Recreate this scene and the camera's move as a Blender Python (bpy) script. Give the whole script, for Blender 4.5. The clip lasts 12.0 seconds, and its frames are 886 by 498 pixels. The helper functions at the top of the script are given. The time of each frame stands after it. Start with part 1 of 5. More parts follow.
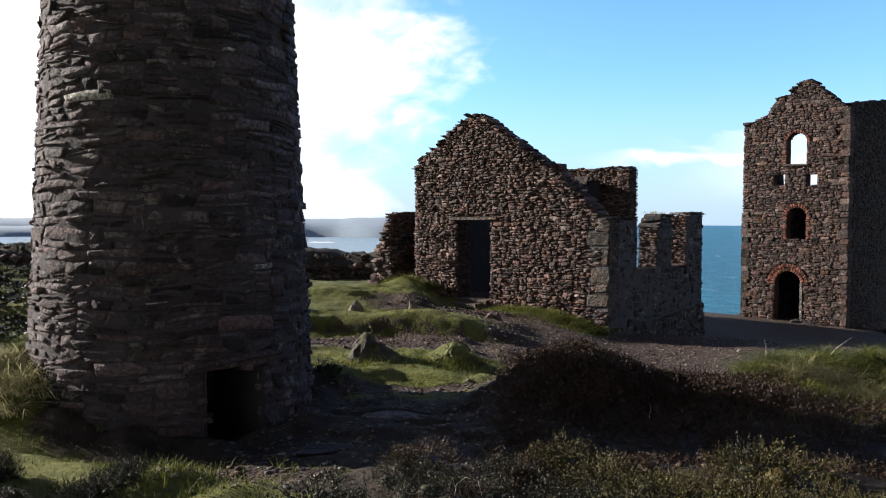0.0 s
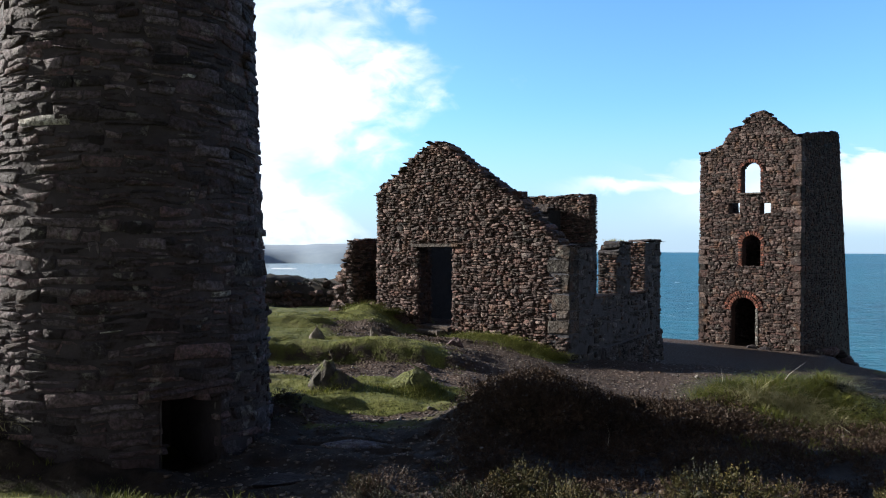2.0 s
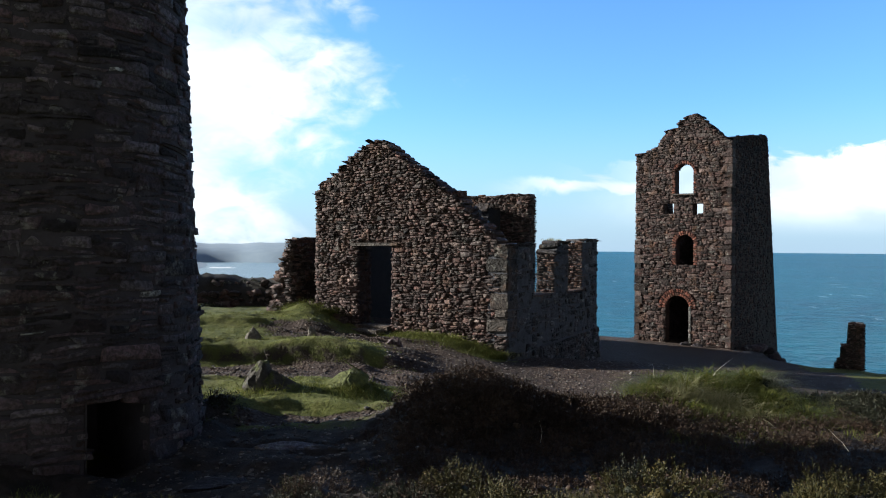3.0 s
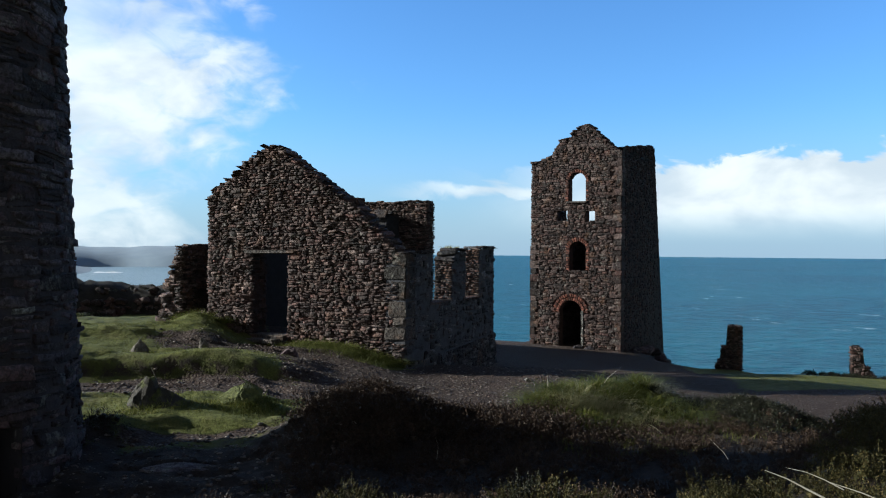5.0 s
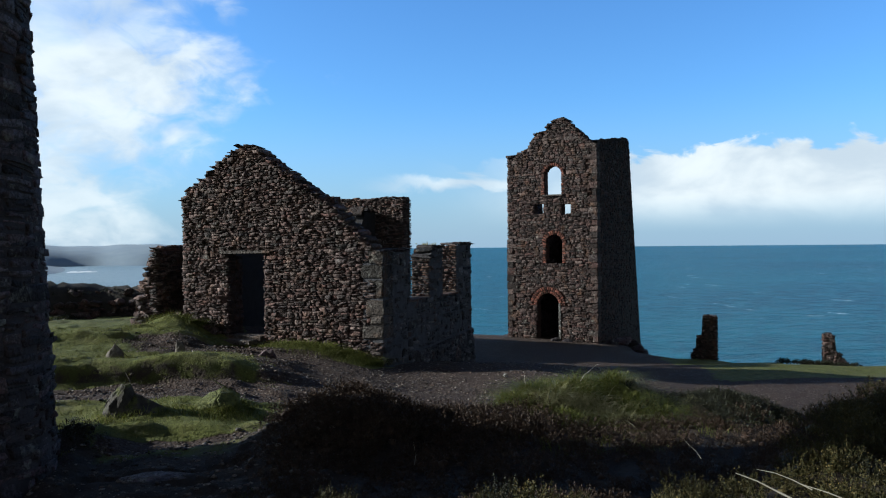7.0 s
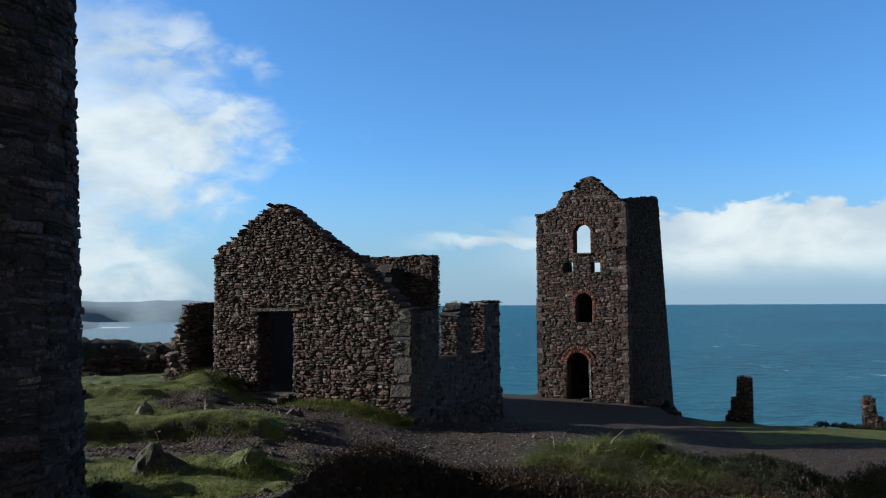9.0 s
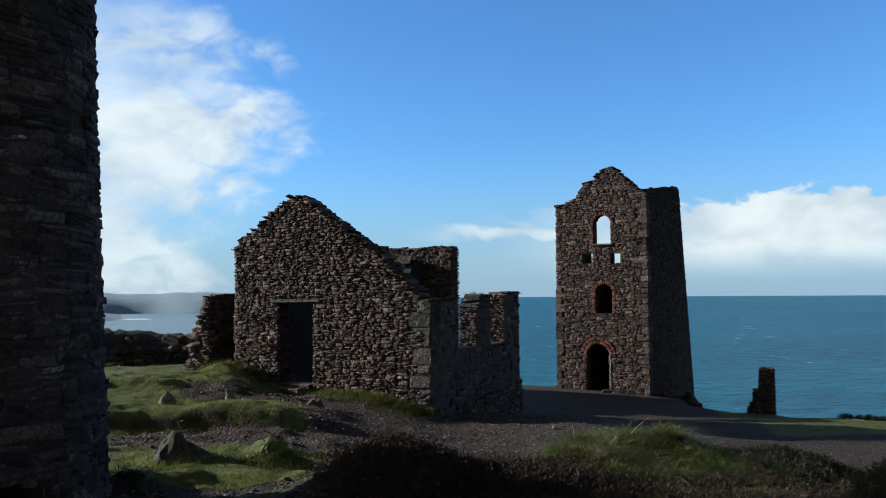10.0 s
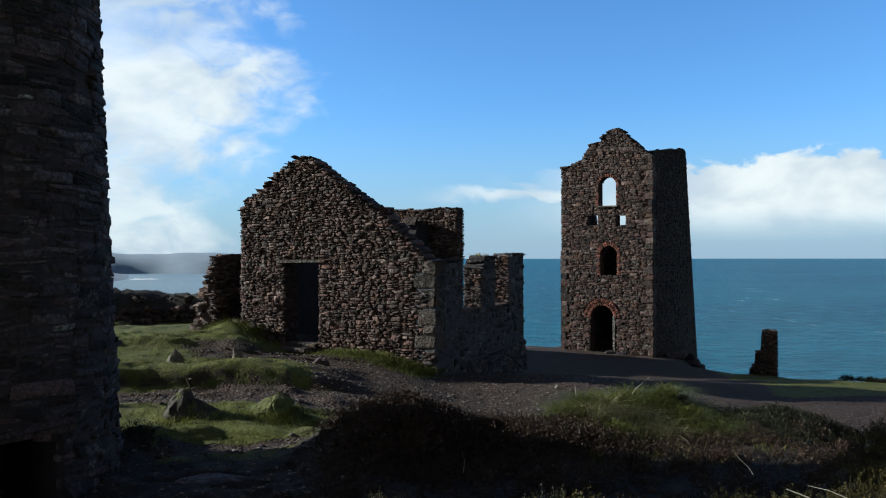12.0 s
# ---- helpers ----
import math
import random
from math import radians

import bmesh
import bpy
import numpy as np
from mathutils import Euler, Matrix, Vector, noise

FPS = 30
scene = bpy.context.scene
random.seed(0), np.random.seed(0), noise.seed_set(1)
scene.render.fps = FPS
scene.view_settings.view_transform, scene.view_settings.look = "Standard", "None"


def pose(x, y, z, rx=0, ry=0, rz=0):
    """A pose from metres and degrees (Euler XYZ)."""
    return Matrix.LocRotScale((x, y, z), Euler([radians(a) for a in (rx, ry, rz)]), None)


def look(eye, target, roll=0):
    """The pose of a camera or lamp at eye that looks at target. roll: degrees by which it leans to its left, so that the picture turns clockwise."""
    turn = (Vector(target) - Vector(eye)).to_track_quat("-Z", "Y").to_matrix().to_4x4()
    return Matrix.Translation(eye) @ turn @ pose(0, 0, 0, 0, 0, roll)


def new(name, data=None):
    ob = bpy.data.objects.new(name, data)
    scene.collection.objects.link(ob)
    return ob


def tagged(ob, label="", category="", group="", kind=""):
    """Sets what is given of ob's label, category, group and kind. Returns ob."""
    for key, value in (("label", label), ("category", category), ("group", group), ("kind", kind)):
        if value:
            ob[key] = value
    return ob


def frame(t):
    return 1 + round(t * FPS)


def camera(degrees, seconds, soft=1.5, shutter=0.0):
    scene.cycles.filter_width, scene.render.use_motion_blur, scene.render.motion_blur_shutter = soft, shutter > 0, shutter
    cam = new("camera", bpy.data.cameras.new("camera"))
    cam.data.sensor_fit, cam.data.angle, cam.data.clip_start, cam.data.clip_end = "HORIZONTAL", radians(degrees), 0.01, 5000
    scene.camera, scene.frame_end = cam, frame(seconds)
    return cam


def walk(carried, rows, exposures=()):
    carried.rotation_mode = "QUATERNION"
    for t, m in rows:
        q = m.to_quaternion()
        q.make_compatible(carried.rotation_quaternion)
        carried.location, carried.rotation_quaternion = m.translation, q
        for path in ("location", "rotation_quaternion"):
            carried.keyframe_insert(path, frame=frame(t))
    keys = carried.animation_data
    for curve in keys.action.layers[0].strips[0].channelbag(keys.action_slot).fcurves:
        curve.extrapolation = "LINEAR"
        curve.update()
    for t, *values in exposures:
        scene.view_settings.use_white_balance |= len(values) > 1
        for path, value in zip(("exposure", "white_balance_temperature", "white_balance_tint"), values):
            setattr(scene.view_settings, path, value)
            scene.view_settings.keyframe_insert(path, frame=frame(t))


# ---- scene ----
# One slow pan by hand from a heathery bank, with a short step up on the way.
cam = camera(59.3, 12.0, soft=1.1)
walk(cam, [
    (0.0, pose(-0.000, 0.000, 1.900, 87.939, -0.177, 0.000)),
    (0.5, pose(-0.017, 0.013, 1.891, 88.220, -0.059, 0.600)),
    (1.0, pose(-0.002, -0.013, 1.909, 89.557, -0.287, -0.658)),
    (1.5, pose(-0.004, -0.019, 1.918, 89.779, -0.473, -1.160)),
    (2.0, pose(0.017, -0.017, 1.911, 89.891, -0.295, -2.757)),
    (2.5, pose(0.050, -0.016, 1.903, 89.976, -0.268, -4.503)),
    (3.0, pose(0.070, -0.009, 1.912, 89.846, -0.393, -7.039)),
    (3.5, pose(0.115, 0.051, 1.933, 90.372, -0.316, -9.229)),
    (3.7, pose(0.092, 0.029, 1.926, 90.797, -0.204, -10.264)),
    (5.3, pose(0.099, 0.035, 2.020, 89.673, -0.484, -14.723)),
    (5.5, pose(0.103, 0.023, 2.032, 89.206, -0.203, -14.496)),
    (6.0, pose(0.137, 0.037, 2.053, 90.045, -0.130, -15.153)),
    (6.5, pose(0.139, -0.001, 2.075, 91.438, 0.369, -15.944)),
    (7.0, pose(0.117, 0.008, 2.093, 89.674, 0.558, -16.108)),
    (9.0, pose(0.119, -0.048, 2.120, 93.907, 0.296, -13.959)),
    (9.5, pose(0.118, -0.024, 2.100, 93.628, 0.357, -13.056)),
    (10.0, pose(0.124, -0.023, 2.099, 93.310, 0.355, -12.554)),
    (10.5, pose(0.122, -0.041, 2.101, 91.922, 0.134, -12.571)),
    (11.0, pose(0.116, -0.051, 2.109, 90.703, 0.126, -13.077)),
    (11.5, pose(0.126, -0.053, 2.100, 90.214, 0.137, -12.819)),
    (12.0, pose(0.120, -0.075, 2.094, 90.472, 0.109, -12.169)),
], exposures=[(0.0, 1.13, 6800, 12), (2.0, 1.08, 6600, 9), (3.5, 0.82, 6330, 4.5), (5.5, 0.54, 6100, 3), (7.0, 0.48, 6020, 3), (9.0, 0.33, 6080, 1.8), (10.5, 0.42, 6120, 1.8), (12.0, 0.44, 6160, 2.3)])

# ---- light ----
SUN_TO = Vector((-0.951, 0.309, 0.0)).normalized()
SUN_EL = radians(20.5)
sun_dir = SUN_TO * math.cos(SUN_EL) + Vector((0, 0, math.sin(SUN_EL)))
sun = new("sun", bpy.data.lights.new("sun", "SUN"))
sun.data.energy, sun.data.angle, sun.data.color = 5.0, radians(0.6), (1.0, 0.95, 0.88)
sun.matrix_basis = look(sun_dir * 50, (0, 0, 0))


class Nodes:
    """A small writer of node trees."""

    def __init__(self, tree):
        self.tree, self.nodes, self.links = tree, tree.nodes, tree.links

    def put(self, value, socket):
        if isinstance(value, bpy.types.NodeSocket):
            self.links.new(value, socket)
        else:
            socket.default_value = value

    def make(self, kind, inputs=None, **props):
        n = self.nodes.new(kind)
        for k, v in props.items():
            setattr(n, k, v)
        for k, v in (inputs or {}).items():
            self.put(v, n.inputs[k])
        return n

    def math(self, op, a, b=0.0, c=0.0, clamp=False):
        n = self.make("ShaderNodeMath", {0: a, 1: b, 2: c}, operation=op, use_clamp=clamp)
        return n.outputs[0]

    def noise(self, vector, scale, detail=4.0, rough=0.55, dist=0.0):
        n = self.make("ShaderNodeTexNoise", {"Vector": vector, "Scale": scale, "Detail": detail, "Roughness": rough, "Distortion": dist})
        return n.outputs[0]

    def span(self, value, a, b, c=0.0, d=1.0, smooth=True):
        n = self.make("ShaderNodeMapRange", {0: value, 1: a, 2: b, 3: c, 4: d})
        n.interpolation_type = "SMOOTHSTEP" if smooth else "LINEAR"
        return n.outputs[0]

    def mix(self, f, a, b):
        n = self.make("ShaderNodeMix", data_type="RGBA")
        self.put(f, n.inputs[0])
        self.put(a, n.inputs[6])
        self.put(b, n.inputs[7])
        return n.outputs[2]

    def ramp(self, f, *stops):
        n = self.make("ShaderNodeValToRGB", {0: f})
        e = n.color_ramp.elements
        while len(e) < len(stops):
            e.new(0.5)
        for el, (p, c) in zip(e, stops):
            el.position, el.color = p, (*c, 1)
        return n.outputs[0]


# Blue sky with a tall white cloud over the bay and a bank of cumulus low over the sea.
world = bpy.data.worlds.new("sky")
scene.world = world
world.use_nodes = True
W = Nodes(world.node_tree)
W.nodes.clear()
sky = W.make("ShaderNodeTexSky", sky_type="NISHITA", sun_disc=False, sun_elevation=SUN_EL,
             sun_rotation=math.atan2(SUN_TO.x, SUN_TO.y), altitude=20, air_density=1.0, dust_density=0.6, ozone_density=2.5)
coord = W.make("ShaderNodeTexCoord").outputs["Generated"]
sep = W.make("ShaderNodeSeparateXYZ", {0: coord})
sx, sy, sz = sep.outputs
azim = W.math("MULTIPLY", W.math("ARCTAN2", sx, sy), 57.2958)
elev = W.math("MULTIPLY", W.math("ARCSINE", sz), 57.2958)
flat = W.make("ShaderNodeCombineXYZ", {0: W.math("MULTIPLY", azim, 0.1), 1: W.math("MULTIPLY", elev, 0.17), 2: 0.0}).outputs[0]
billow = W.noise(flat, 1.6, 7.0, 0.5, 0.3)
wisps = W.noise(flat, 3.0, 8.0, 0.54, 0.7)


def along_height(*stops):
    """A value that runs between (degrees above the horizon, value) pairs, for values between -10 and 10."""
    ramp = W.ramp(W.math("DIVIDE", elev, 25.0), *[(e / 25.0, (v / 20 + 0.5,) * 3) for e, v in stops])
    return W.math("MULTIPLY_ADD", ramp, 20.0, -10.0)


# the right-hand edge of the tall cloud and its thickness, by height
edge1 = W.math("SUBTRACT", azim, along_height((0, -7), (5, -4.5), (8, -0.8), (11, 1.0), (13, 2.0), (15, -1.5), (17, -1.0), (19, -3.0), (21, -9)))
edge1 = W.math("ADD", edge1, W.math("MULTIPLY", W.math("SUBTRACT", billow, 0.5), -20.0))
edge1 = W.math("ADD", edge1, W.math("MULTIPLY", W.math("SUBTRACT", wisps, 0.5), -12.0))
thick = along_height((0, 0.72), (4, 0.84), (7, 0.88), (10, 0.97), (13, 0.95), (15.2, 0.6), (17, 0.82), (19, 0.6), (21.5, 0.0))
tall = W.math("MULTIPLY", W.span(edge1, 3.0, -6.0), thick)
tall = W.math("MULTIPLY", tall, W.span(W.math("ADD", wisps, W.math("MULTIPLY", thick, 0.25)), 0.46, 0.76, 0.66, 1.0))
top2 = W.math("ADD", elev, W.math("MULTIPLY", W.math("SUBTRACT", billow, 0.5), -3.6))
top2 = W.math("ADD", top2, W.math("MULTIPLY", W.math("SUBTRACT", wisps, 0.5), -3.4))
top2 = W.math("SUBTRACT", top2, W.span(azim, 29.0, 46.0, -0.4, 0.35))
bank = W.math("MULTIPLY", W.span(top2, 6.8, 6.2), W.span(elev, 0.6, 3.6))
bank = W.math("MULTIPLY", bank, W.span(azim, 14.0, 33.0))
haze = W.math("MULTIPLY", W.span(elev, 11.0, -1.0), 0.85)
streak = W.math("ABSOLUTE", W.math("ADD", W.math("SUBTRACT", elev, 4.45), W.math("MULTIPLY", W.math("SUBTRACT", wisps, 0.5), 2.0)))
streak = W.math("MULTIPLY", W.math("MULTIPLY", W.span(streak, 0.75, 0.1), 0.75), W.math("MULTIPLY", W.span(azim, 9.0, 17.0), W.span(azim, 27.0, 21.0)))
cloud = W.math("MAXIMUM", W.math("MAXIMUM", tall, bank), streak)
blue = W.make("ShaderNodeVectorMath", {0: sky.outputs[0], 1: (1.32, 2.0, 2.85)}, operation="MULTIPLY").outputs[0]
base = W.mix(haze, blue, (5.1, 6.9, 9.1, 1))
# Dull grey cover out of view, added to dim the sky's fill light.
unseen_veil = W.math("MAXIMUM", W.span(W.math("ABSOLUTE", azim), 58.0, 80.0), W.span(elev, 34.0, 52.0))
unseen_veil = W.math("MULTIPLY", unseen_veil, W.span(W.noise(coord, 2.2, 6.0, 0.55), 0.3, 0.5))
base = W.mix(unseen_veil, base, (0.85, 0.84, 0.95, 1))
grey = W.mix(W.span(billow, 0.35, 0.65), (8.6, 9.5, 10.6, 1), (12.4, 12.7, 12.9, 1))
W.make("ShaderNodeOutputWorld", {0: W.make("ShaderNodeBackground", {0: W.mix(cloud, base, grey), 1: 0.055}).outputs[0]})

# ---- materials ----


def material(name):
    m = bpy.data.materials.new(name)
    m.use_nodes = True
    n = Nodes(m.node_tree)
    n.nodes.clear()
    b = n.make("ShaderNodeBsdfPrincipled")
    n.make("ShaderNodeOutputMaterial", {0: b.outputs[0]})
    return m, n, b


def bump(n, b, height, strength, distance):
    n.put(n.make("ShaderNodeBump", {"Height": height, "Strength": strength, "Distance": distance}).outputs[0], b.inputs["Normal"])


def stone_material(name, per_object, colours, lichen=0.25, pale=(0.42, 0.41, 0.36), lichen_scale=5.0, rusty=0.5):
    """Rubble stone: each piece its own tint, with grain, rust and lichen."""
    m, n, b = material(name)
    pos = n.make("ShaderNodeNewGeometry")
    rnd = n.make("ShaderNodeObjectInfo").outputs["Random"] if per_object else pos.outputs["Random Per Island"]
    p = pos.outputs["Position"]
    k = len(colours) - 1
    tint = n.ramp(rnd, *[(i / k, c) for i, c in enumerate(colours)])
    shade = n.math("ADD", n.math("MULTIPLY", n.math("FRACT", n.math("MULTIPLY", rnd, 37.7)), 1.5), 0.22)
    grain = n.noise(p, 28.0, 6.0, 0.65)
    tint = n.mix(n.span(grain, 0.38, 0.62), n.mix(0.8, tint, (0.025, 0.02, 0.018, 1)), tint)
    tint = n.make("ShaderNodeVectorMath", {0: tint, "Scale": shade}, operation="SCALE").outputs[0]
    rust = n.span(n.noise(p, 2.3, 5.0), 0.52, 0.75, 0.0, rusty)
    tint = n.mix(rust, tint, (0.17, 0.085, 0.045, 1))
    spots = n.math("MULTIPLY", n.span(n.noise(p, lichen_scale, 7.0, 0.75), 0.55, 0.66), lichen)
    tint = n.mix(spots, tint, (*pale, 1))
    n.put(tint, b.inputs["Base Color"])
    b.inputs["Roughness"].default_value = 0.82
    b.inputs["Specular IOR Level"].default_value = 0.35
    h = n.math("ADD", grain, n.math("MULTIPLY", n.noise(p, 9.0, 5.0, 0.6), 2.2))
    bump(n, b, h, 1.0, 0.04)
    return m


KILLAS = [(0.054, 0.038, 0.046), (0.097, 0.071, 0.083), (0.112, 0.068, 0.072), (0.064, 0.054, 0.067), (0.134, 0.11, 0.122), (0.075, 0.046, 0.052)]
ENGINE = [(0.042, 0.023, 0.021), (0.085, 0.056, 0.05), (0.08, 0.035, 0.029), (0.056, 0.04, 0.04), (0.135, 0.096, 0.085), (0.065, 0.028, 0.023)]
RUBBLE = [(0.055, 0.033, 0.03), (0.13, 0.086, 0.077), (0.122, 0.056, 0.045), (0.08, 0.058, 0.057), (0.21, 0.15, 0.132), (0.092, 0.042, 0.034), (0.158, 0.102, 0.088)]
M_KILLAS = stone_material("dark_slate_stone", True, KILLAS, 0.35, rusty=0.15)
M_KILLAS_REST = stone_material("dark_slate_stone_rest", False, KILLAS, 0.35, rusty=0.15)
M_RUBBLE = stone_material("brown_rubble_stone", True, RUBBLE, 0.3)
M_RUBBLE_REST = stone_material("brown_rubble_stone_rest", False, RUBBLE, 0.3)
# Lime-washed side wall; its palette is also cooled and darkened for shade.
WASHED = [(0.045, 0.04, 0.046), (0.078, 0.074, 0.084), (0.057, 0.047, 0.049), (0.145, 0.142, 0.155)]
M_WASHED = stone_material("limewashed_stone", True, WASHED, 0.35)
M_WASHED_REST = stone_material("limewashed_stone_rest", False, WASHED, 0.35)
# Engine stone darkened in its colour, for faces that stand in shade.
ENGINE_SHADED = [(0.5 * c[0], 0.34 * c[1], 0.32 * c[2]) for c in ENGINE]
M_SHADED = stone_material("shaded_dark_stone", False, ENGINE_SHADED, 0.05)
M_ENGINE = stone_material("dark_rubble_stone", True, ENGINE, 0.3)
M_ENGINE_REST = stone_material("dark_rubble_stone_rest", False, ENGINE, 0.3)
M_GRANITE = stone_material("grey_granite", True, [(0.068, 0.055, 0.048), (0.115, 0.095, 0.082), (0.09, 0.07, 0.058)], 0.3)
M_PALE = stone_material("lichened_stone", True, [(0.36, 0.35, 0.32), (0.5, 0.5, 0.47)], 0.9, (0.66, 0.66, 0.62), 14.0)
M_BRICK = stone_material("red_brick", True, [(0.2, 0.066, 0.044), (0.26, 0.088, 0.056), (0.16, 0.056, 0.04)], 0.15)


def mortar_material(name, colour):
    m, n, b = material(name)
    p = n.make("ShaderNodeNewGeometry").outputs["Position"]
    c = n.mix(n.span(n.noise(p, 6.0, 6.0), 0.3, 0.7), (*[v * 0.55 for v in colour], 1), (*colour, 1))
    n.put(c, b.inputs["Base Color"])
    b.inputs["Roughness"].default_value = 0.95
    bump(n, b, n.noise(p, 22.0, 6.0, 0.65), 0.7, 0.03)
    return m


M_MORTAR = mortar_material("earth_mortar", (0.06, 0.048, 0.039))
M_STACK = mortar_material("stack_mortar", (0.05, 0.041, 0.046))
M_LIME = mortar_material("lime_mortar", (0.058, 0.033, 0.026))
# Near-black plaster: the gloom behind the doorway, put into the colour.
M_INNER_SHADE = mortar_material("shade_dark_plaster", (0.02, 0.018, 0.02))
M_RENDER = mortar_material("old_lime_wash", (0.075, 0.075, 0.086))


def ground_material():
    m, n, b = material("turf_gravel_and_earth")
    p = n.make("ShaderNodeNewGeometry").outputs["Position"]
    zone = n.make("ShaderNodeSeparateColor", {0: n.make("ShaderNodeAttribute", attribute_name="zone").outputs["Color"]})
    fine, mid, big = n.noise(p, 30.0, 6.0, 0.7), n.noise(p, 5.0, 5.0, 0.6), n.noise(p, 0.9, 4.0)
    turf = n.ramp(mid, (0.25, (0.06, 0.068, 0.016)), (0.5, (0.125, 0.135, 0.032)), (0.75, (0.185, 0.178, 0.058)))
    turf = n.mix(n.span(fine, 0.35, 0.65), n.mix(0.5, turf, (0.03, 0.035, 0.012, 1)), turf)
    turf = n.mix(n.span(big, 0.5, 0.72, 0.0, 0.5), turf, (0.12, 0.10, 0.05, 1))
    peb = n.make("ShaderNodeTexVoronoi", {"Vector": p, "Scale": 22.0, "Randomness": 1.0})
    gravel = n.mix(n.span(peb.outputs["Distance"], 0.15, 0.55), n.ramp(n.make("ShaderNodeSeparateColor", {0: peb.outputs["Color"]}).outputs[0],
                   (0.0, (0.049, 0.034, 0.028)), (0.6, (0.079, 0.06, 0.051)), (0.9, (0.134, 0.108, 0.092)), (1.0, (0.34, 0.3, 0.265))), (0.042, 0.027, 0.021, 1))
    gravel = n.mix(n.span(mid, 0.4, 0.65, 0.0, 0.6), gravel, (0.066, 0.048, 0.04, 1))
    earth = n.mix(n.span(mid, 0.35, 0.65), (0.019, 0.0145, 0.011, 1), (0.045, 0.034, 0.026, 1))
    wob = n.math("ADD", n.math("MULTIPLY", n.math("SUBTRACT", mid, 0.5), 0.9), n.math("MULTIPLY", n.math("SUBTRACT", fine, 0.5), 0.4))
    fg = n.span(n.math("ADD", zone.outputs[0], wob), 0.38, 0.62)
    fe = n.span(n.math("ADD", zone.outputs[1], wob), 0.4, 0.7)
    c = n.mix(fe, n.mix(fg, turf, gravel), earth)
    n.put(c, b.inputs["Base Color"])
    b.inputs["Roughness"].default_value = 0.92
    b.inputs["Specular IOR Level"].default_value = 0.2
    h = n.math("ADD", n.math("MULTIPLY", fine, 0.6), n.math("MULTIPLY", mid, 1.5))
    h = n.math("ADD", h, n.math("MULTIPLY", peb.outputs["Distance"], n.math("MULTIPLY", fg, -0.8)))
    bump(n, b, h, 0.8, 0.05)
    return m


def leaf_material(name, colours, rough=0.6, through_light=0.0):
    m, n, b = material(name)
    g = n.make("ShaderNodeNewGeometry")
    k = len(colours) - 1
    c = n.ramp(g.outputs["Random Per Island"], *[(0.93 * i / (k - 1), v) for i, v in enumerate(colours[:-1])], (1.0, colours[-1]))
    big = n.noise(g.outputs["Position"], 1.7, 3.0)
    c = n.mix(n.span(big, 0.35, 0.7, 0.0, 0.5), c, (*[v * 0.5 for v in colours[0]], 1))
    n.put(c, b.inputs["Base Color"])
    b.inputs["Roughness"].default_value = rough
    b.inputs["Specular IOR Level"].default_value = 0.15
    if through_light:
        thin = n.make("ShaderNodeBsdfTranslucent", {0: c})
        both = n.make("ShaderNodeMixShader", {0: through_light, 1: b.outputs[0], 2: thin.outputs[0]})
        out = next(q for q in n.nodes if q.bl_idname == "ShaderNodeOutputMaterial")
        n.links.new(both.outputs[0], out.inputs[0])
    return m


M_GROUND = ground_material()
M_HEATHER = leaf_material("heather_leaf", [(0.011, 0.015, 0.007), (0.03, 0.036, 0.02), (0.032, 0.025, 0.018), (0.05, 0.056, 0.036), (0.12, 0.115, 0.08)], 0.5)
M_HEATHER_BROWN = leaf_material("faded_heather_leaf", [(0.032, 0.024, 0.017), (0.075, 0.045, 0.031), (0.054, 0.038, 0.026), (0.13, 0.09, 0.062)], 0.55)
M_GORSE = leaf_material("yellow_green_heath_leaf", [(0.024, 0.026, 0.009), (0.054, 0.052, 0.018), (0.088, 0.066, 0.024), (0.042, 0.045, 0.015), (0.26, 0.19, 0.07)])
M_GRASS = leaf_material("green_grass", [(0.056, 0.07, 0.016), (0.115, 0.13, 0.03), (0.16, 0.162, 0.045), (0.22, 0.2, 0.075)], 0.6, 0.3)
M_LUSH = leaf_material("long_green_grass", [(0.06, 0.075, 0.016), (0.14, 0.16, 0.034), (0.22, 0.215, 0.06), (0.3, 0.26, 0.11)], 0.55, 0.3)
M_STRAW = leaf_material("straw_grass", [(0.2, 0.21, 0.085), (0.4, 0.37, 0.21), (0.5, 0.46, 0.29), (0.26, 0.28, 0.11)], 0.6, 0.45)
M_DEAD = leaf_material("bleached_stalk", [(0.5, 0.46, 0.38), (0.6, 0.56, 0.48), (0.55, 0.5, 0.42)])


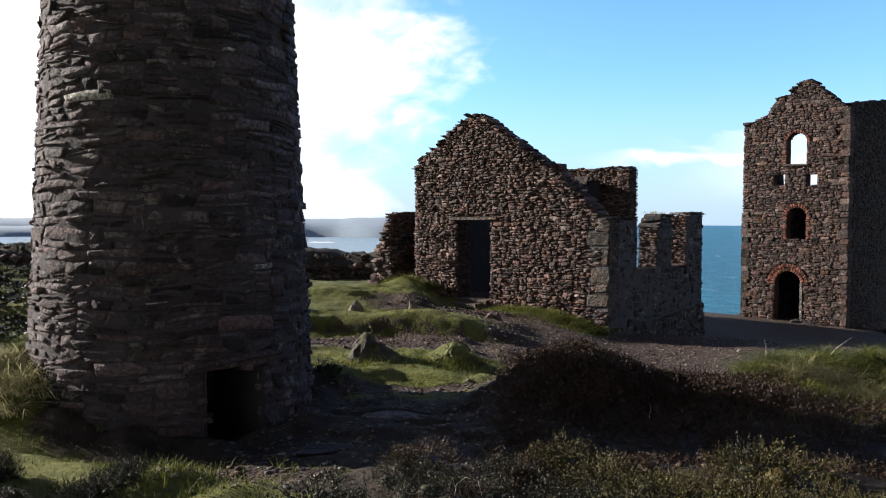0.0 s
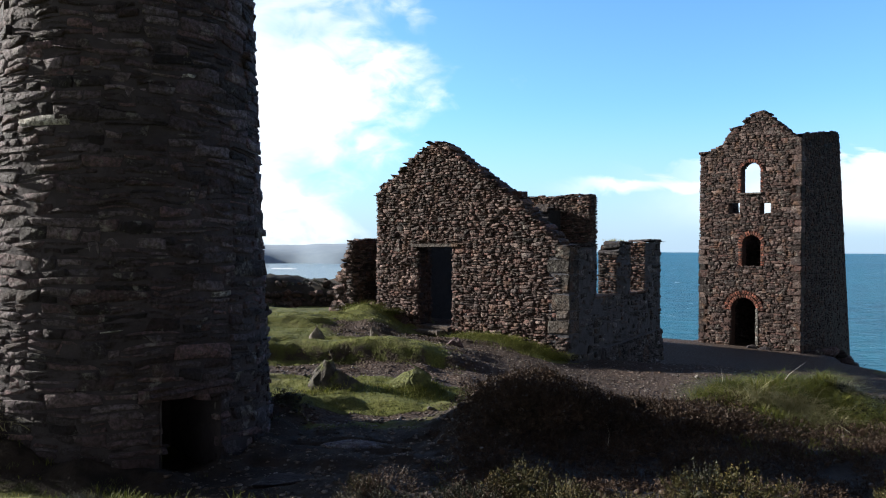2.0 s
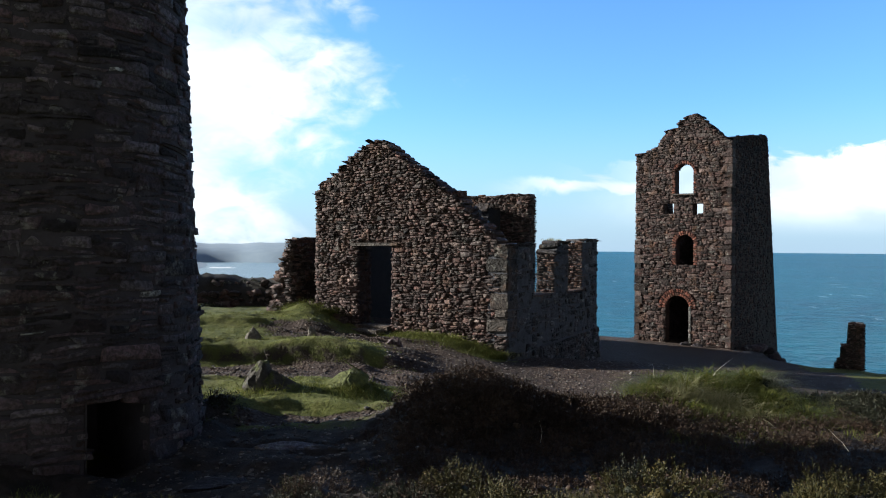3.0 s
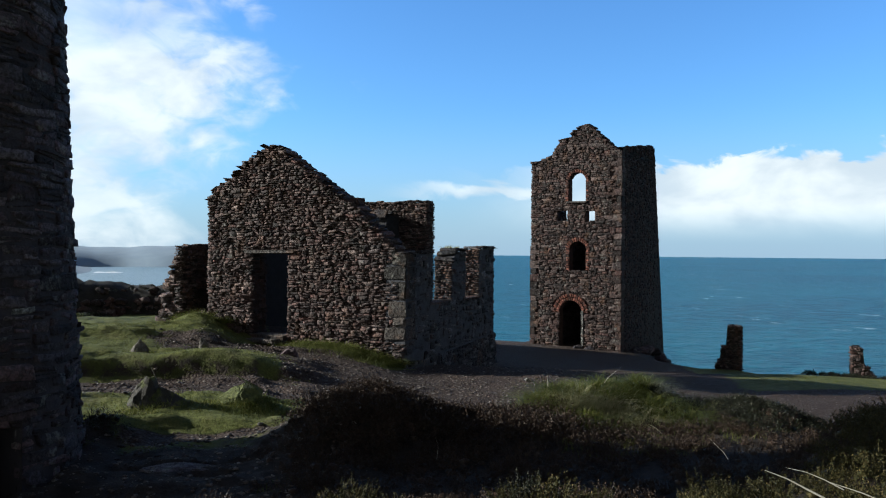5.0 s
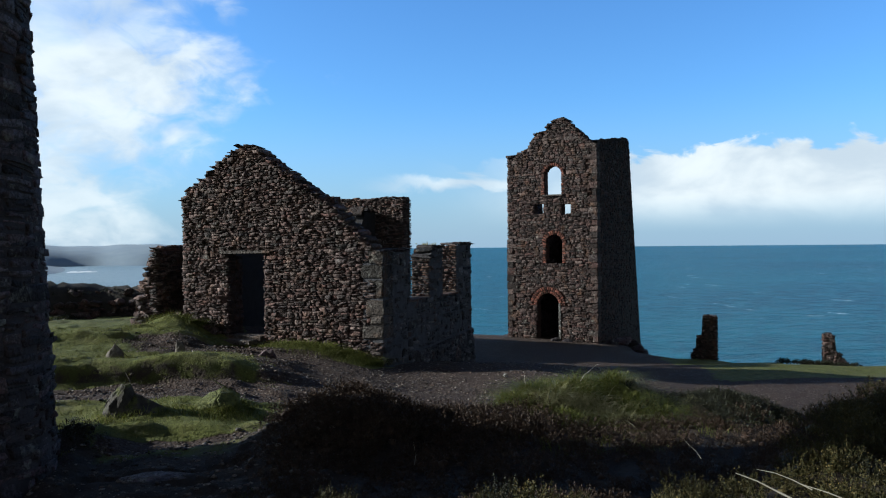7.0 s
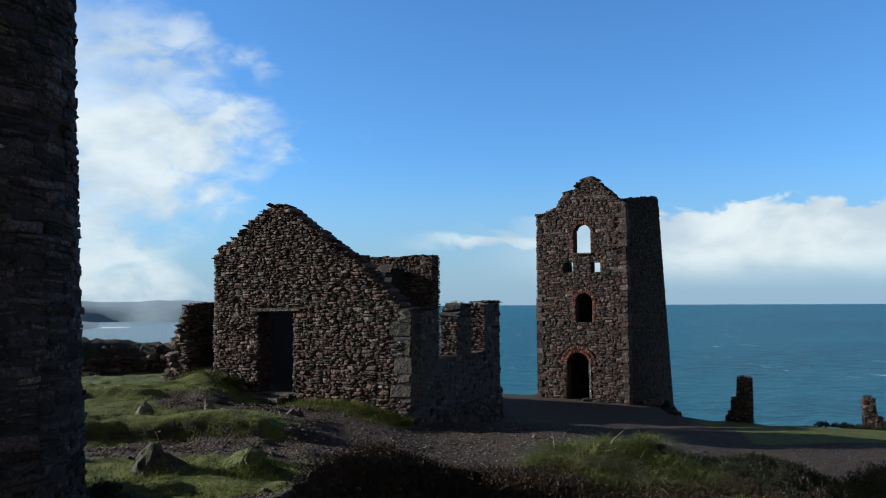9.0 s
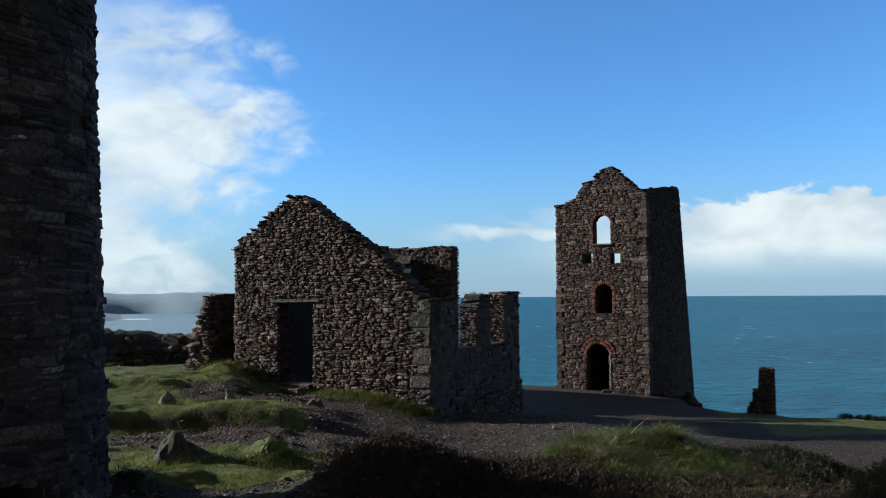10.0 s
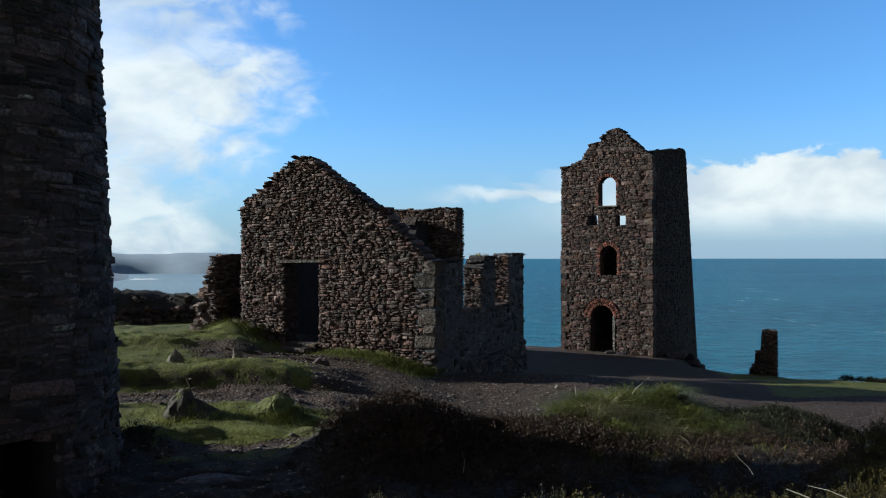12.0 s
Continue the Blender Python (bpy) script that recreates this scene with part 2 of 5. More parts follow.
def sea_material():
    m, n, b = material("sea_water")
    p = n.make("ShaderNodeNewGeometry").outputs["Position"]
    s = n.make("ShaderNodeVectorMath", {0: p, 1: (0.75, 1.0, 1.0)}, operation="MULTIPLY").outputs[0]
    far = n.make("ShaderNodeVectorMath", {0: p, 1: (1.5, 0.5, 1.0)}, operation="MULTIPLY").outputs[0]
    swell, chop = n.noise(s, 0.006, 6.0, 0.65), n.noise(s, 0.16, 6.0, 0.65)
    c = n.mix(n.span(swell, 0.35, 0.65), (0.004, 0.062, 0.092, 1), (0.01, 0.115, 0.155, 1))
    c = n.mix(n.span(chop, 0.4, 0.62, 0.0, 0.6), c, (0.03, 0.18, 0.24, 1))
    caps = n.math("MULTIPLY", n.span(n.noise(far, 0.09, 5.0, 0.68), 0.645, 0.68), n.span(n.noise(s, 0.011, 4.0), 0.42, 0.58))
    caps = n.math("MAXIMUM", caps, n.span(n.noise(far, 0.31, 3.0, 0.6), 0.715, 0.75))
    # Mist over the bay, painted as paler water on the left.
    bay_mist = n.math("MULTIPLY", n.span(n.make("ShaderNodeSeparateXYZ", {0: p}).outputs[0], 60.0, -10.0), n.span(swell, 0.2, 0.6, 0.75, 1.0))
    c = n.mix(bay_mist, c, (0.24, 0.33, 0.38, 1))
    c = n.mix(caps, c, (0.75, 0.8, 0.82, 1))
    n.put(c, b.inputs["Base Color"])
    b.inputs["Roughness"].default_value = 0.38
    b.inputs["IOR"].default_value = 1.33
    b.inputs["Specular IOR Level"].default_value = 0.3
    h = n.math("ADD", n.math("MULTIPLY", chop, 1.0), n.math("MULTIPLY", n.noise(s, 0.5, 4.0), 0.5))
    bump(n, b, h, 0.9, 1.6)
    return m


M_SEA = sea_material()


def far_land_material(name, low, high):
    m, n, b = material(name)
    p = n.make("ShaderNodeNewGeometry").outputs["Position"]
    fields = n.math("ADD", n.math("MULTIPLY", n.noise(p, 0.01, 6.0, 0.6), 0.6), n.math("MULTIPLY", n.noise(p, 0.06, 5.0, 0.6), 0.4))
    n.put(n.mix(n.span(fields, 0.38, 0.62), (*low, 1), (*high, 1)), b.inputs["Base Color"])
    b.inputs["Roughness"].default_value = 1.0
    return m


# Land colours with the distance haze painted into the blue-grey.
M_FAR = far_land_material("hazed_headland", (0.2, 0.262, 0.33), (0.235, 0.3, 0.365))
M_NEAR_POINT = far_land_material("hazed_nearer_headland", (0.19, 0.252, 0.32), (0.225, 0.288, 0.352))
M_FOAM = far_land_material("white_foam", (0.7, 0.72, 0.74), (0.8, 0.82, 0.84))

# ---- building helpers ----


def mesh_from(name, verts, faces, mat):
    me = bpy.data.meshes.new(name)
    me.from_pydata([tuple(v) for v in verts], [], faces)
    me.materials.append(mat)
    me.update()
    return me


def bulk_mesh(name, verts, tris, mat):
    """A mesh of triangles from two arrays."""
    me = bpy.data.meshes.new(name)
    me.vertices.add(len(verts))
    me.vertices.foreach_set("co", np.ascontiguousarray(verts, dtype=np.float32).ravel())
    me.loops.add(len(tris) * 3)
    me.loops.foreach_set("vertex_index", np.ascontiguousarray(tris, dtype=np.int32).ravel())
    me.polygons.add(len(tris))
    me.polygons.foreach_set("loop_start", np.arange(0, len(tris) * 3, 3, dtype=np.int32))
    me.materials.append(mat)
    me.update(calc_edges=True)
    return me


def thing(name, place, label, category, group="", kind=""):
    ob = new(name)
    ob.empty_display_size = 0.3
    ob.matrix_basis = Matrix.Translation(place)
    return tagged(ob, label, category, group, kind)


def under(ob, parent):
    ob.parent = parent
    ob.matrix_parent_inverse = parent.matrix_basis.inverted()
    return ob


def part(name, data, parent, label="", kind=""):
    """A mesh with world coordinates as a part of a thing, or of a part."""
    ob = under(new(name, data), parent)
    return tagged(ob, label, kind=kind)


# Twenty-four rough stone shapes, one metre each way: x along the wall, y up, z out of it.
def stone_shape(i):
    r = np.random.default_rng(100 + i)
    if i < 12:   # squared blocks and slabs
        pts = []
        for cx, cy in ((1, 1), (-1, 1), (-1, -1), (1, -1)):
            px, py = cx * r.uniform(0.42, 0.51), cy * r.uniform(0.34, 0.52)
            cut = r.uniform(0.01, 0.08)
            pts += [(px, py - cy * cut * 1.6), (px - cx * cut, py)][:: 1 if cx * cy > 0 else -1]
        return stone_solid(np.array(pts), r, 0.7)
    n = int(r.integers(5, 8))   # angular rubble
    a = (np.arange(n) + r.uniform(-0.36, 0.36, n)) * 2 * math.pi / n + r.uniform(0, 6.3)
    ca, sa = np.cos(a), np.sin(a)
    reach = 0.5 / (np.abs(ca) ** 5 + np.abs(sa) ** 5) ** 0.2 * r.uniform(0.85, 1.14, n)
    return stone_solid(np.column_stack([ca * reach, sa * reach]), r, 1.1)


def stone_solid(xy, r, lean):
    """A stone from its outline, with a hard-edged, slightly tilted face."""
    n = len(xy)
    tilt = r.uniform(-lean, lean, 2)
    rings = []
    for f, z in ((1.0, -1.0), (1.0, 0.72), (0.95, 0.95)):
        zz = z + (tilt[0] * xy[:, 0] + tilt[1] * xy[:, 1] + r.uniform(-0.22, 0.22, n) if z > 0 else 0 * xy[:, 0])
        rings.append(np.column_stack([xy * f, zz]))
    v = np.concatenate(rings + [np.array([[r.uniform(-0.15, 0.15), r.uniform(-0.15, 0.15), 0.95 + r.uniform(-0.1, 0.15)]])])
    t = []
    for q in range(2):
        for j in range(n):
            u, w = q * n + j, q * n + (j + 1) % n
            t += [(u, w, w + n), (u, w + n, u + n)]
    t += [(2 * n + j, 2 * n + (j + 1) % n, 3 * n) for j in range(n)]
    return v, np.array(t)


SHAPES = [stone_shape(i) for i in range(24)]
SHAPE_MESHES = {}


def shape_mesh(i, mat):
    key = (i, mat.name)
    if key not in SHAPE_MESHES:
        SHAPE_MESHES[key] = bulk_mesh("stone", *SHAPES[i], mat)
    return SHAPE_MESHES[key]


def split(u0, v0, u1, v1, wmax, hmax, r, least=(0.28, 0.3)):
    """Cut a rectangle into stones at random, wider than high."""
    out, todo = [], [(u0, v0, u1, v1)]
    while todo:
        a, b, c, d = todo.pop()
        w, h = c - a, d - b
        wl, hl = wmax * r.uniform(least[0], 1.0), hmax * r.uniform(least[1], 1.0)
        if h > hl and (h / hmax > 0.7 * w / wmax or w <= wl):
            m = b + h * r.uniform(0.35, 0.65)
            todo += [(a, b, c, m), (a, m, c, d)]
        elif w > wl:
            m = a + w * r.uniform(0.33, 0.67)
            todo += [(a, b, m, d), (m, b, c, d)]
        else:
            out.append((a, b, c, d))
    return out


def clip_half(poly, n, d):
    """The part of a convex outline where n . p <= d."""
    out = []
    for p, q in zip(poly, poly[1:] + poly[:1]):
        a, b = n[0] * p[0] + n[1] * p[1] - d, n[0] * q[0] + n[1] * q[1] - d
        if a <= 0:
            out.append(p)
        if a * b < 0:
            f = a / (a - b)
            out.append((p[0] + (q[0] - p[0]) * f, p[1] + (q[1] - p[1]) * f))
    return out


def fitted_stones(rects, r, joint=(0.004, 0.02), warp=0.05):
    """Uneven stone outlines in rough, wavering courses, one for each rectangle."""
    rc = np.array(rects)
    lo, hi = rc[:, :2].min(0), rc[:, 2:].max(0)
    out = []
    for a, b, c, d in rects:
        gap = r.uniform(*joint) / 2
        w, h = c - a, d - b
        pts = [(a + gap, b + gap), (c - gap, b + gap), (c - gap, d - gap), (a + gap, d - gap)]
        if w > 1.5 * h:   # long stones bend at the middle of an edge
            f = r.uniform(0.3, 0.7)
            pts.insert(1, (a + w * f, b + gap + h * r.uniform(-0.08, 0.1)))
            f = r.uniform(0.3, 0.7)
            pts.insert(4, (a + w * f, d - gap + h * r.uniform(-0.1, 0.08)))
        poly = []
        for x, y in pts:
            n1 = noise.noise(Vector((x * 2.6, y * 4.5, 3.1))) + 0.5 * noise.noise(Vector((x * 6.5, y * 9.0, 8.7)))
            n2 = noise.noise(Vector((x * 2.6, y * 4.5, 17.3))) + 0.5 * noise.noise(Vector((x * 6.5, y * 9.0, 29.9)))
            x, y = x + warp * 1.5 * n1 + r.normal(0, 0.04) * w, y + warp * n2 + r.normal(0, 0.05) * h
            poly.append((min(max(x, lo[0]), hi[0]), min(max(y, lo[1]), hi[1])))
        out.append(poly)
    return out


def cut_corners(poly, r, most=0.2):
    """Knock off some corners of an outline."""
    out = []
    for a, p, b in zip(poly[-1:] + poly[:-1], poly, poly[1:] + poly[:1]):
        f = r.uniform(0, most)
        if f < 0.09:
            out.append(p)
        else:
            out += [(p[0] + (a[0] - p[0]) * f, p[1] + (a[1] - p[1]) * f), (p[0] + (b[0] - p[0]) * f, p[1] + (b[1] - p[1]) * f)]
    return np.array(out)


def faced_stone(poly, r, proud, lean, back=0.06):
    """A stone set in a wall, from its outline about its own middle: worn edges and a tilted, uneven face."""
    n = len(poly)
    tilt = r.normal(0, lean, 2)
    z = proud * r.uniform(0.55, 1.25)
    rise = poly @ tilt + r.normal(0, 0.1 * proud, n)
    off = poly[int(r.integers(n))] * r.uniform(0.0, 0.5)
    v = np.concatenate([np.column_stack([poly, np.full(n, -back)]), np.column_stack([poly, np.maximum(z * 0.72 + rise, -0.03)]),
                        np.column_stack([poly * r.uniform(0.9, 0.96), np.maximum(z + rise, -0.025)]), [[*off, z + off @ tilt + r.normal(0.12, 0.3) * proud]]])
    t = []
    for k in range(2):
        for j in range(n):
            u, w = k * n + j, k * n + (j + 1) % n
            t += [(u, w, w + n), (u, w + n, u + n)]
    t += [(2 * n + j, 2 * n + (j + 1) % n, 3 * n) for j in range(n)]
    return v, np.array(t)


def stone_matrix(centre, along, up, out, w, h, deep, r, lean=4.0, spin=None):
    """The pose of one stone; deep: how far it stands out of the face."""
    m = Matrix((along, up, out)).transposed().to_4x4()
    return Matrix.Translation(centre) @ m @ pose(0, 0, 0, r.normal(0, lean), r.normal(0, lean), r.normal(0, lean * 0.6 if spin is None else spin)) @ Matrix.Diagonal((w, h, deep, 1))


def lay(parent, stones, mat, mat_rest, keep, near, r, rubble=0.3):
    """Lay stones (poses of stock shapes, or poses with shapes of their own) on a wall:
    those nearest to a place as pieces of their own, the rest joined."""
    stones = [st if isinstance(st, tuple) else (st, None) for st in stones]
    order = sorted(range(len(stones)), key=lambda i: (stones[i][0].translation - Vector(near)).length)
    pieces = []

    def shape():
        return int(r.integers(12)) + (12 if r.random() < rubble else 0)
    for i in order[:keep]:
        m, own = stones[i]
        ob = new("stone", bulk_mesh("stone", *own, mat) if own else shape_mesh(shape(), mat))
        ob.matrix_basis = m
        pieces.append(under(ob, parent))
    vs, ts, k = [], [], 0
    for i in order[keep:]:
        m, own = stones[i]
        v, t = own or SHAPES[shape()]
        m = np.array(m)
        vs.append(v @ m[:3, :3].T + m[:3, 3])
        ts.append(t + k)
        k += len(v)
    if vs:
        part("stonework", bulk_mesh("stonework", np.concatenate(vs), np.concatenate(ts), mat_rest), parent, kind="stuff")
    return pieces


class Wall:
    """A straight upright wall: a line on the plan, its outer side, and a top that varies along it."""

    def __init__(self, start, along, out, length, thick, low, top, holes=()):
        self.o, self.a, self.n = Vector((*start, 0)), Vector((*along, 0)).normalized(), Vector((*out, 0)).normalized()
        self.length, self.thick, self.low, self.top, self.holes = length, thick, low, top, holes

    def at(self, u, z, w=0.0):
        return self.o + self.a * u + self.n * w + Vector((0, 0, z))

    def inside(self, u, z):
        return 0 <= u <= self.length and z <= self.top(u) and not any(a < u < c and b < z < d for a, b, c, d in self.holes)

    def core(self, name, mat, step=0.25, inset=0.035):
        """The mass of the wall, a little behind its faces."""
        cuts = sorted({round(inset, 4), round(self.length - inset, 4), *[round(float(x), 4) for x in np.arange(step, self.length - inset - 0.02, step)],
                       *[x for h in self.holes for x in (h[0] - inset * 0.3, h[2] + inset * 0.3) if inset < x < self.length - inset]})
        levels = sorted({z for h in self.holes for z in (h[1] - 0.02, h[3] + 0.02)})
        ids, verts, faces = {}, [], {}

        def vert(u, z, w):
            key = (round(u, 4), round(z, 4), w)
            if key not in ids:
                ids[key] = len(verts)
                verts.append(self.at(u, z, -inset if w == 0 else inset - self.thick))
            return ids[key]
        for u0, u1 in zip(cuts, cuts[1:]):
            mid, lim = (u0 + u1) / 2, min(self.top(u0), self.top(u1)) - 0.1
            zs = [self.low, *[z for z in levels if self.low < z < lim], None]
            for lo, hi in zip(zs, zs[1:]):
                t0, t1 = (self.top(u0) - 0.08, self.top(u1) - 0.08) if hi is None else (hi, hi)
                t0, t1, zm = max(t0, lo + 0.02), max(t1, lo + 0.02), (lo + min(t0, t1)) / 2
                if any(h[0] - 0.001 < mid < h[2] + 0.001 and h[1] - 0.021 < zm < h[3] + 0.021 for h in self.holes):
                    continue
                f = [vert(u, zz, w) for w in (0, 1) for u, zz in ((u0, lo), (u1, lo), (u1, t1), (u0, t0))]
                for q in ((0, 1, 2, 3), (7, 6, 5, 4), (0, 4, 5, 1), (1, 5, 6, 2), (2, 6, 7, 3), (3, 7, 4, 0)):
                    face = [f[i] for i in q]
                    key = tuple(sorted(face))
                    if key in faces:
                        del faces[key]
                    else:
                        faces[key] = face
        bm = bmesh.new()
        bv = [bm.verts.new(v) for v in verts]
        for face in faces.values():
            if len(set(face)) == 4:
                bm.faces.new([bv[i] for i in face])
        bmesh.ops.recalc_face_normals(bm, faces=bm.faces)
        me = bpy.data.meshes.new(name)
        bm.to_mesh(me)
        bm.free()
        me.materials.append(mat)
        return me

    def face(self, r, wmax, hmax, proud=0.05, side=1, joint=(0.004, 0.02), wave=0.03, skip=None, zmin=None, least=(0.25, 0.26), lean=0.15, warp=0.05, bare=0.0):
        """Fitted stones over one face; side -1 is the inner one; bare: the share left under the mortar."""
        top = max(self.top(u) for u in np.linspace(0, self.length, 60))
        out, n = [], self.n * side
        w = 0.0 if side > 0 else -self.thick
        basis = Matrix((self.a * side, Vector((0, 0, 1)), n)).transposed().to_4x4()
        for poly in fitted_stones(split(0, self.low if zmin is None else zmin, self.length, top + 0.1, wmax, hmax, r, least), r, joint, warp):
            u, z = np.mean(poly, 0)
            for ha, hb, hc, hd in self.holes:
                far = {(1, 0): ha - u, (-1, 0): u - hc, (0, 1): hb - z, (0, -1): z - hd}
                (nx, nz), gap = max(far.items(), key=lambda kv: kv[1])
                if gap > -0.12:
                    poly = clip_half(poly, (nx, nz), {(1, 0): ha, (-1, 0): -hc, (0, 1): hb, (0, -1): -hd}[nx, nz])
                if len(poly) < 3:
                    break
            if len(poly) < 3:
                continue
            for nx, d in ((-1, 0.0), (1, self.length)):
                poly = clip_half(poly, (nx, 0), d) if len(poly) > 2 else poly
            u, z = np.mean(poly, 0) if len(poly) > 2 else (0, 99)
            if len(poly) < 3 or not self.inside(u, z) or (skip and skip(u, z)) or (bare and r.random() < bare):
                continue
            us = [p[0] for p in poly]
            lid = min(self.top(0.8 * min(us) + 0.2 * u), self.top(0.8 * max(us) + 0.2 * u), self.top(u)) + 0.08
            poly = clip_half(poly, (0, 1), min(self.top(u) + 0.03, lid))
            if len(poly) < 3 or np.ptp([p[0] for p in poly]) < 0.04 or np.ptp([p[1] for p in poly]) < 0.025:
                continue
            u, z = np.mean(poly, 0)
            shape = cut_corners([((p[0] - u) * side, p[1] - z) for p in poly][::side], r)
            z2 = z + wave * noise.noise(self.at(u, z) * 1.1)
            out.append((Matrix.Translation(self.at(u, z2, w) - n * 0.03) @ basis, faced_stone(shape, r, proud, lean)))
        return out

    def capping(self, r, length=0.32, height=0.1, u0=0.0, u1=None):
        """Rough slabs lying through the wall along its broken top."""
        out, u = [], u0
        end = self.length if u1 is None else u1
        while u < end - 0.05:
            w = min(length * r.uniform(0.5, 1.2), end - u)
            m = u + w / 2
            fall = self.top(u + w) - self.top(u)
            slope = math.atan2(fall, w) if abs(fall) < 1.4 * w else 0.0
            low_end = min(self.top(u), self.top(u + w)) if abs(fall) >= 1.4 * w else self.top(m)
            h = height * r.uniform(0.6, 1.4)
            if not any(a < m < c and d > self.top(m) - 0.1 for a, b, c, d in self.holes):
                n = self.thick * r.uniform(0.9, 1.03)
                z = low_end - h * 0.45
                base = Matrix((self.a, Vector((0, 0, 1)), self.n)).transposed().to_4x4()
                out.append(Matrix.Translation(self.at(m, z, -self.thick / 2)) @ base
                           @ pose(0, 0, 0, 0, 0, math.degrees(slope) + r.normal(0, 4)) @ pose(0, 0, 0, r.normal(0, 2), r.normal(0, 5), 0)
                           @ Matrix.Diagonal((w * 1.02, h, n / 1.95, 1)))
            u += w
        return out

    def end_face(self, r, u, out_sign, z0, z1, wmax, hmax, proud=0.05):
        """Stones over an upright edge of the wall: a reveal or a broken end."""
        n = self.a * out_sign
        along = Vector((0, 0, 1)).cross(n)
        res = []
        for a, b, c, d in split(-self.thick, z0, 0.0, z1, wmax, hmax, r):
            res.append(stone_matrix(self.at(u, (b + d) / 2, (a + c) / 2) - n * 0.03, along, Vector((0, 0, 1)), n, c - a - 0.012, d - b - 0.012,
                                    proud * r.uniform(0.6, 1.3), r, 3.0))
        return res


def steps(*pts):
    """A height that runs straight between (place, height) pairs."""
    xs, zs = [p[0] for p in pts], [p[1] for p in pts]
    return lambda u: float(np.interp(u, xs, zs))


def block(name, m, size, mat, r=0.03, seed=0, rough=0.012):
    """A worn rectangular block: bevelled, its corners knocked about. size: along, deep, high."""
    bm = bmesh.new()
    bmesh.ops.create_cube(bm, size=1.0, matrix=Matrix.Diagonal((*size, 1)))
    bmesh.ops.bevel(bm, geom=bm.edges[:], offset=r, segments=2, affect="EDGES", profile=0.6)
    g = np.random.default_rng(seed)
    for v in bm.verts:
        v.co += Vector(g.uniform(-rough, rough, 3))
    bm.transform(m)
    me = bpy.data.meshes.new(name)
    bm.to_mesh(me)
    bm.free()
    me.materials.append(mat)
    return me


# ---- the lie of the land ----
def hump(x, y, cx, cy, sx, sy, h, turn=0.0):
    c, s = math.cos(radians(turn)), math.sin(radians(turn))
    dx, dy = x - cx, y - cy
    u, v = (dx * c + dy * s) / sx, (-dx * s + dy * c) / sy
    return h * np.exp(-0.5 * (u * u + v * v))


def smooth(v, a, b):
    t = np.clip((v - a) / (b - a), 0, 1)
    return t * t * (3 - 2 * t)


def waves(x, y):
    """Small unevenness of the turf, with little terraces along the slope."""
    step = fbm(0.8 * x, 2.6 * y, 3, 5)
    return (0.03 * fbm(1.1 * x, 1.1 * y, 4, 1) + 0.05 * np.sin(0.55 * x + 1.2) * np.sin(0.47 * y)
            + (0.05 * (smooth(step, -0.1, 0.12) - 0.6) + 0.022 * fbm(3.1 * x, 3.7 * y, 3, 9)) * smooth(x, 2.4, 0.6) * smooth(y, 5.0, 7.0))


def fbm(x, y, octaves=3, seed=0):
    """Smooth uneven noise about zero, within about one either way."""
    total, amp = 0.0, 1.0
    for k in range(octaves):
        xi, yi = np.floor(x), np.floor(y)
        fx, fy = x - xi, y - yi
        fx, fy = fx * fx * (3 - 2 * fx), fy * fy * (3 - 2 * fy)

        def lattice(i, j):
            h = np.sin((xi + i) * 127.1 + (yi + j) * 311.7 + (seed + k) * 74.7) * 43758.5453
            return 2 * (h - np.floor(h)) - 1
        top = lattice(0, 0) * (1 - fx) + lattice(1, 0) * fx
        low = lattice(0, 1) * (1 - fx) + lattice(1, 1) * fx
        total = total + amp * (top * (1 - fy) + low * fy)
        x, y, amp = x * 2.03 + 5.2, y * 2.03 + 1.3, amp * 0.5
    return total


def clumps(x, y):
    """Rounded cushions about a foot and a half apart, between 0 and 1."""
    return 0.5 + 0.5 * np.sin(6.1 * x + 1.6 * np.sin(2.3 * y) + 0.7 * np.sin(1.1 * x)) * np.sin(6.7 * y + 1.5 * np.sin(2.9 * x + 0.8 * np.sin(1.7 * y)))


def bank_edge(x):
    """How far out the heathery bank by the camera reaches."""
    return np.interp(x, [-1.5, -1.1, -0.55, 0.5, 2.0, 2.8, 3.6, 4.8, 6.5, 9], [3.9, 4.7, 5.3, 5.35, 4.85, 4.4, 4.6, 5.4, 6.5, 7.0])


def cliff_x(y):
    """Where the cliff top ends towards the open sea."""
    return np.interp(y, [18, 20, 21.2, 23.9, 25, 26.1, 28.4, 30, 32, 34, 60], [26, 22.6, 21.0, 17.6, 16.7, 15.9, 16.2, 17.0, 18.2, 19.4, 34])


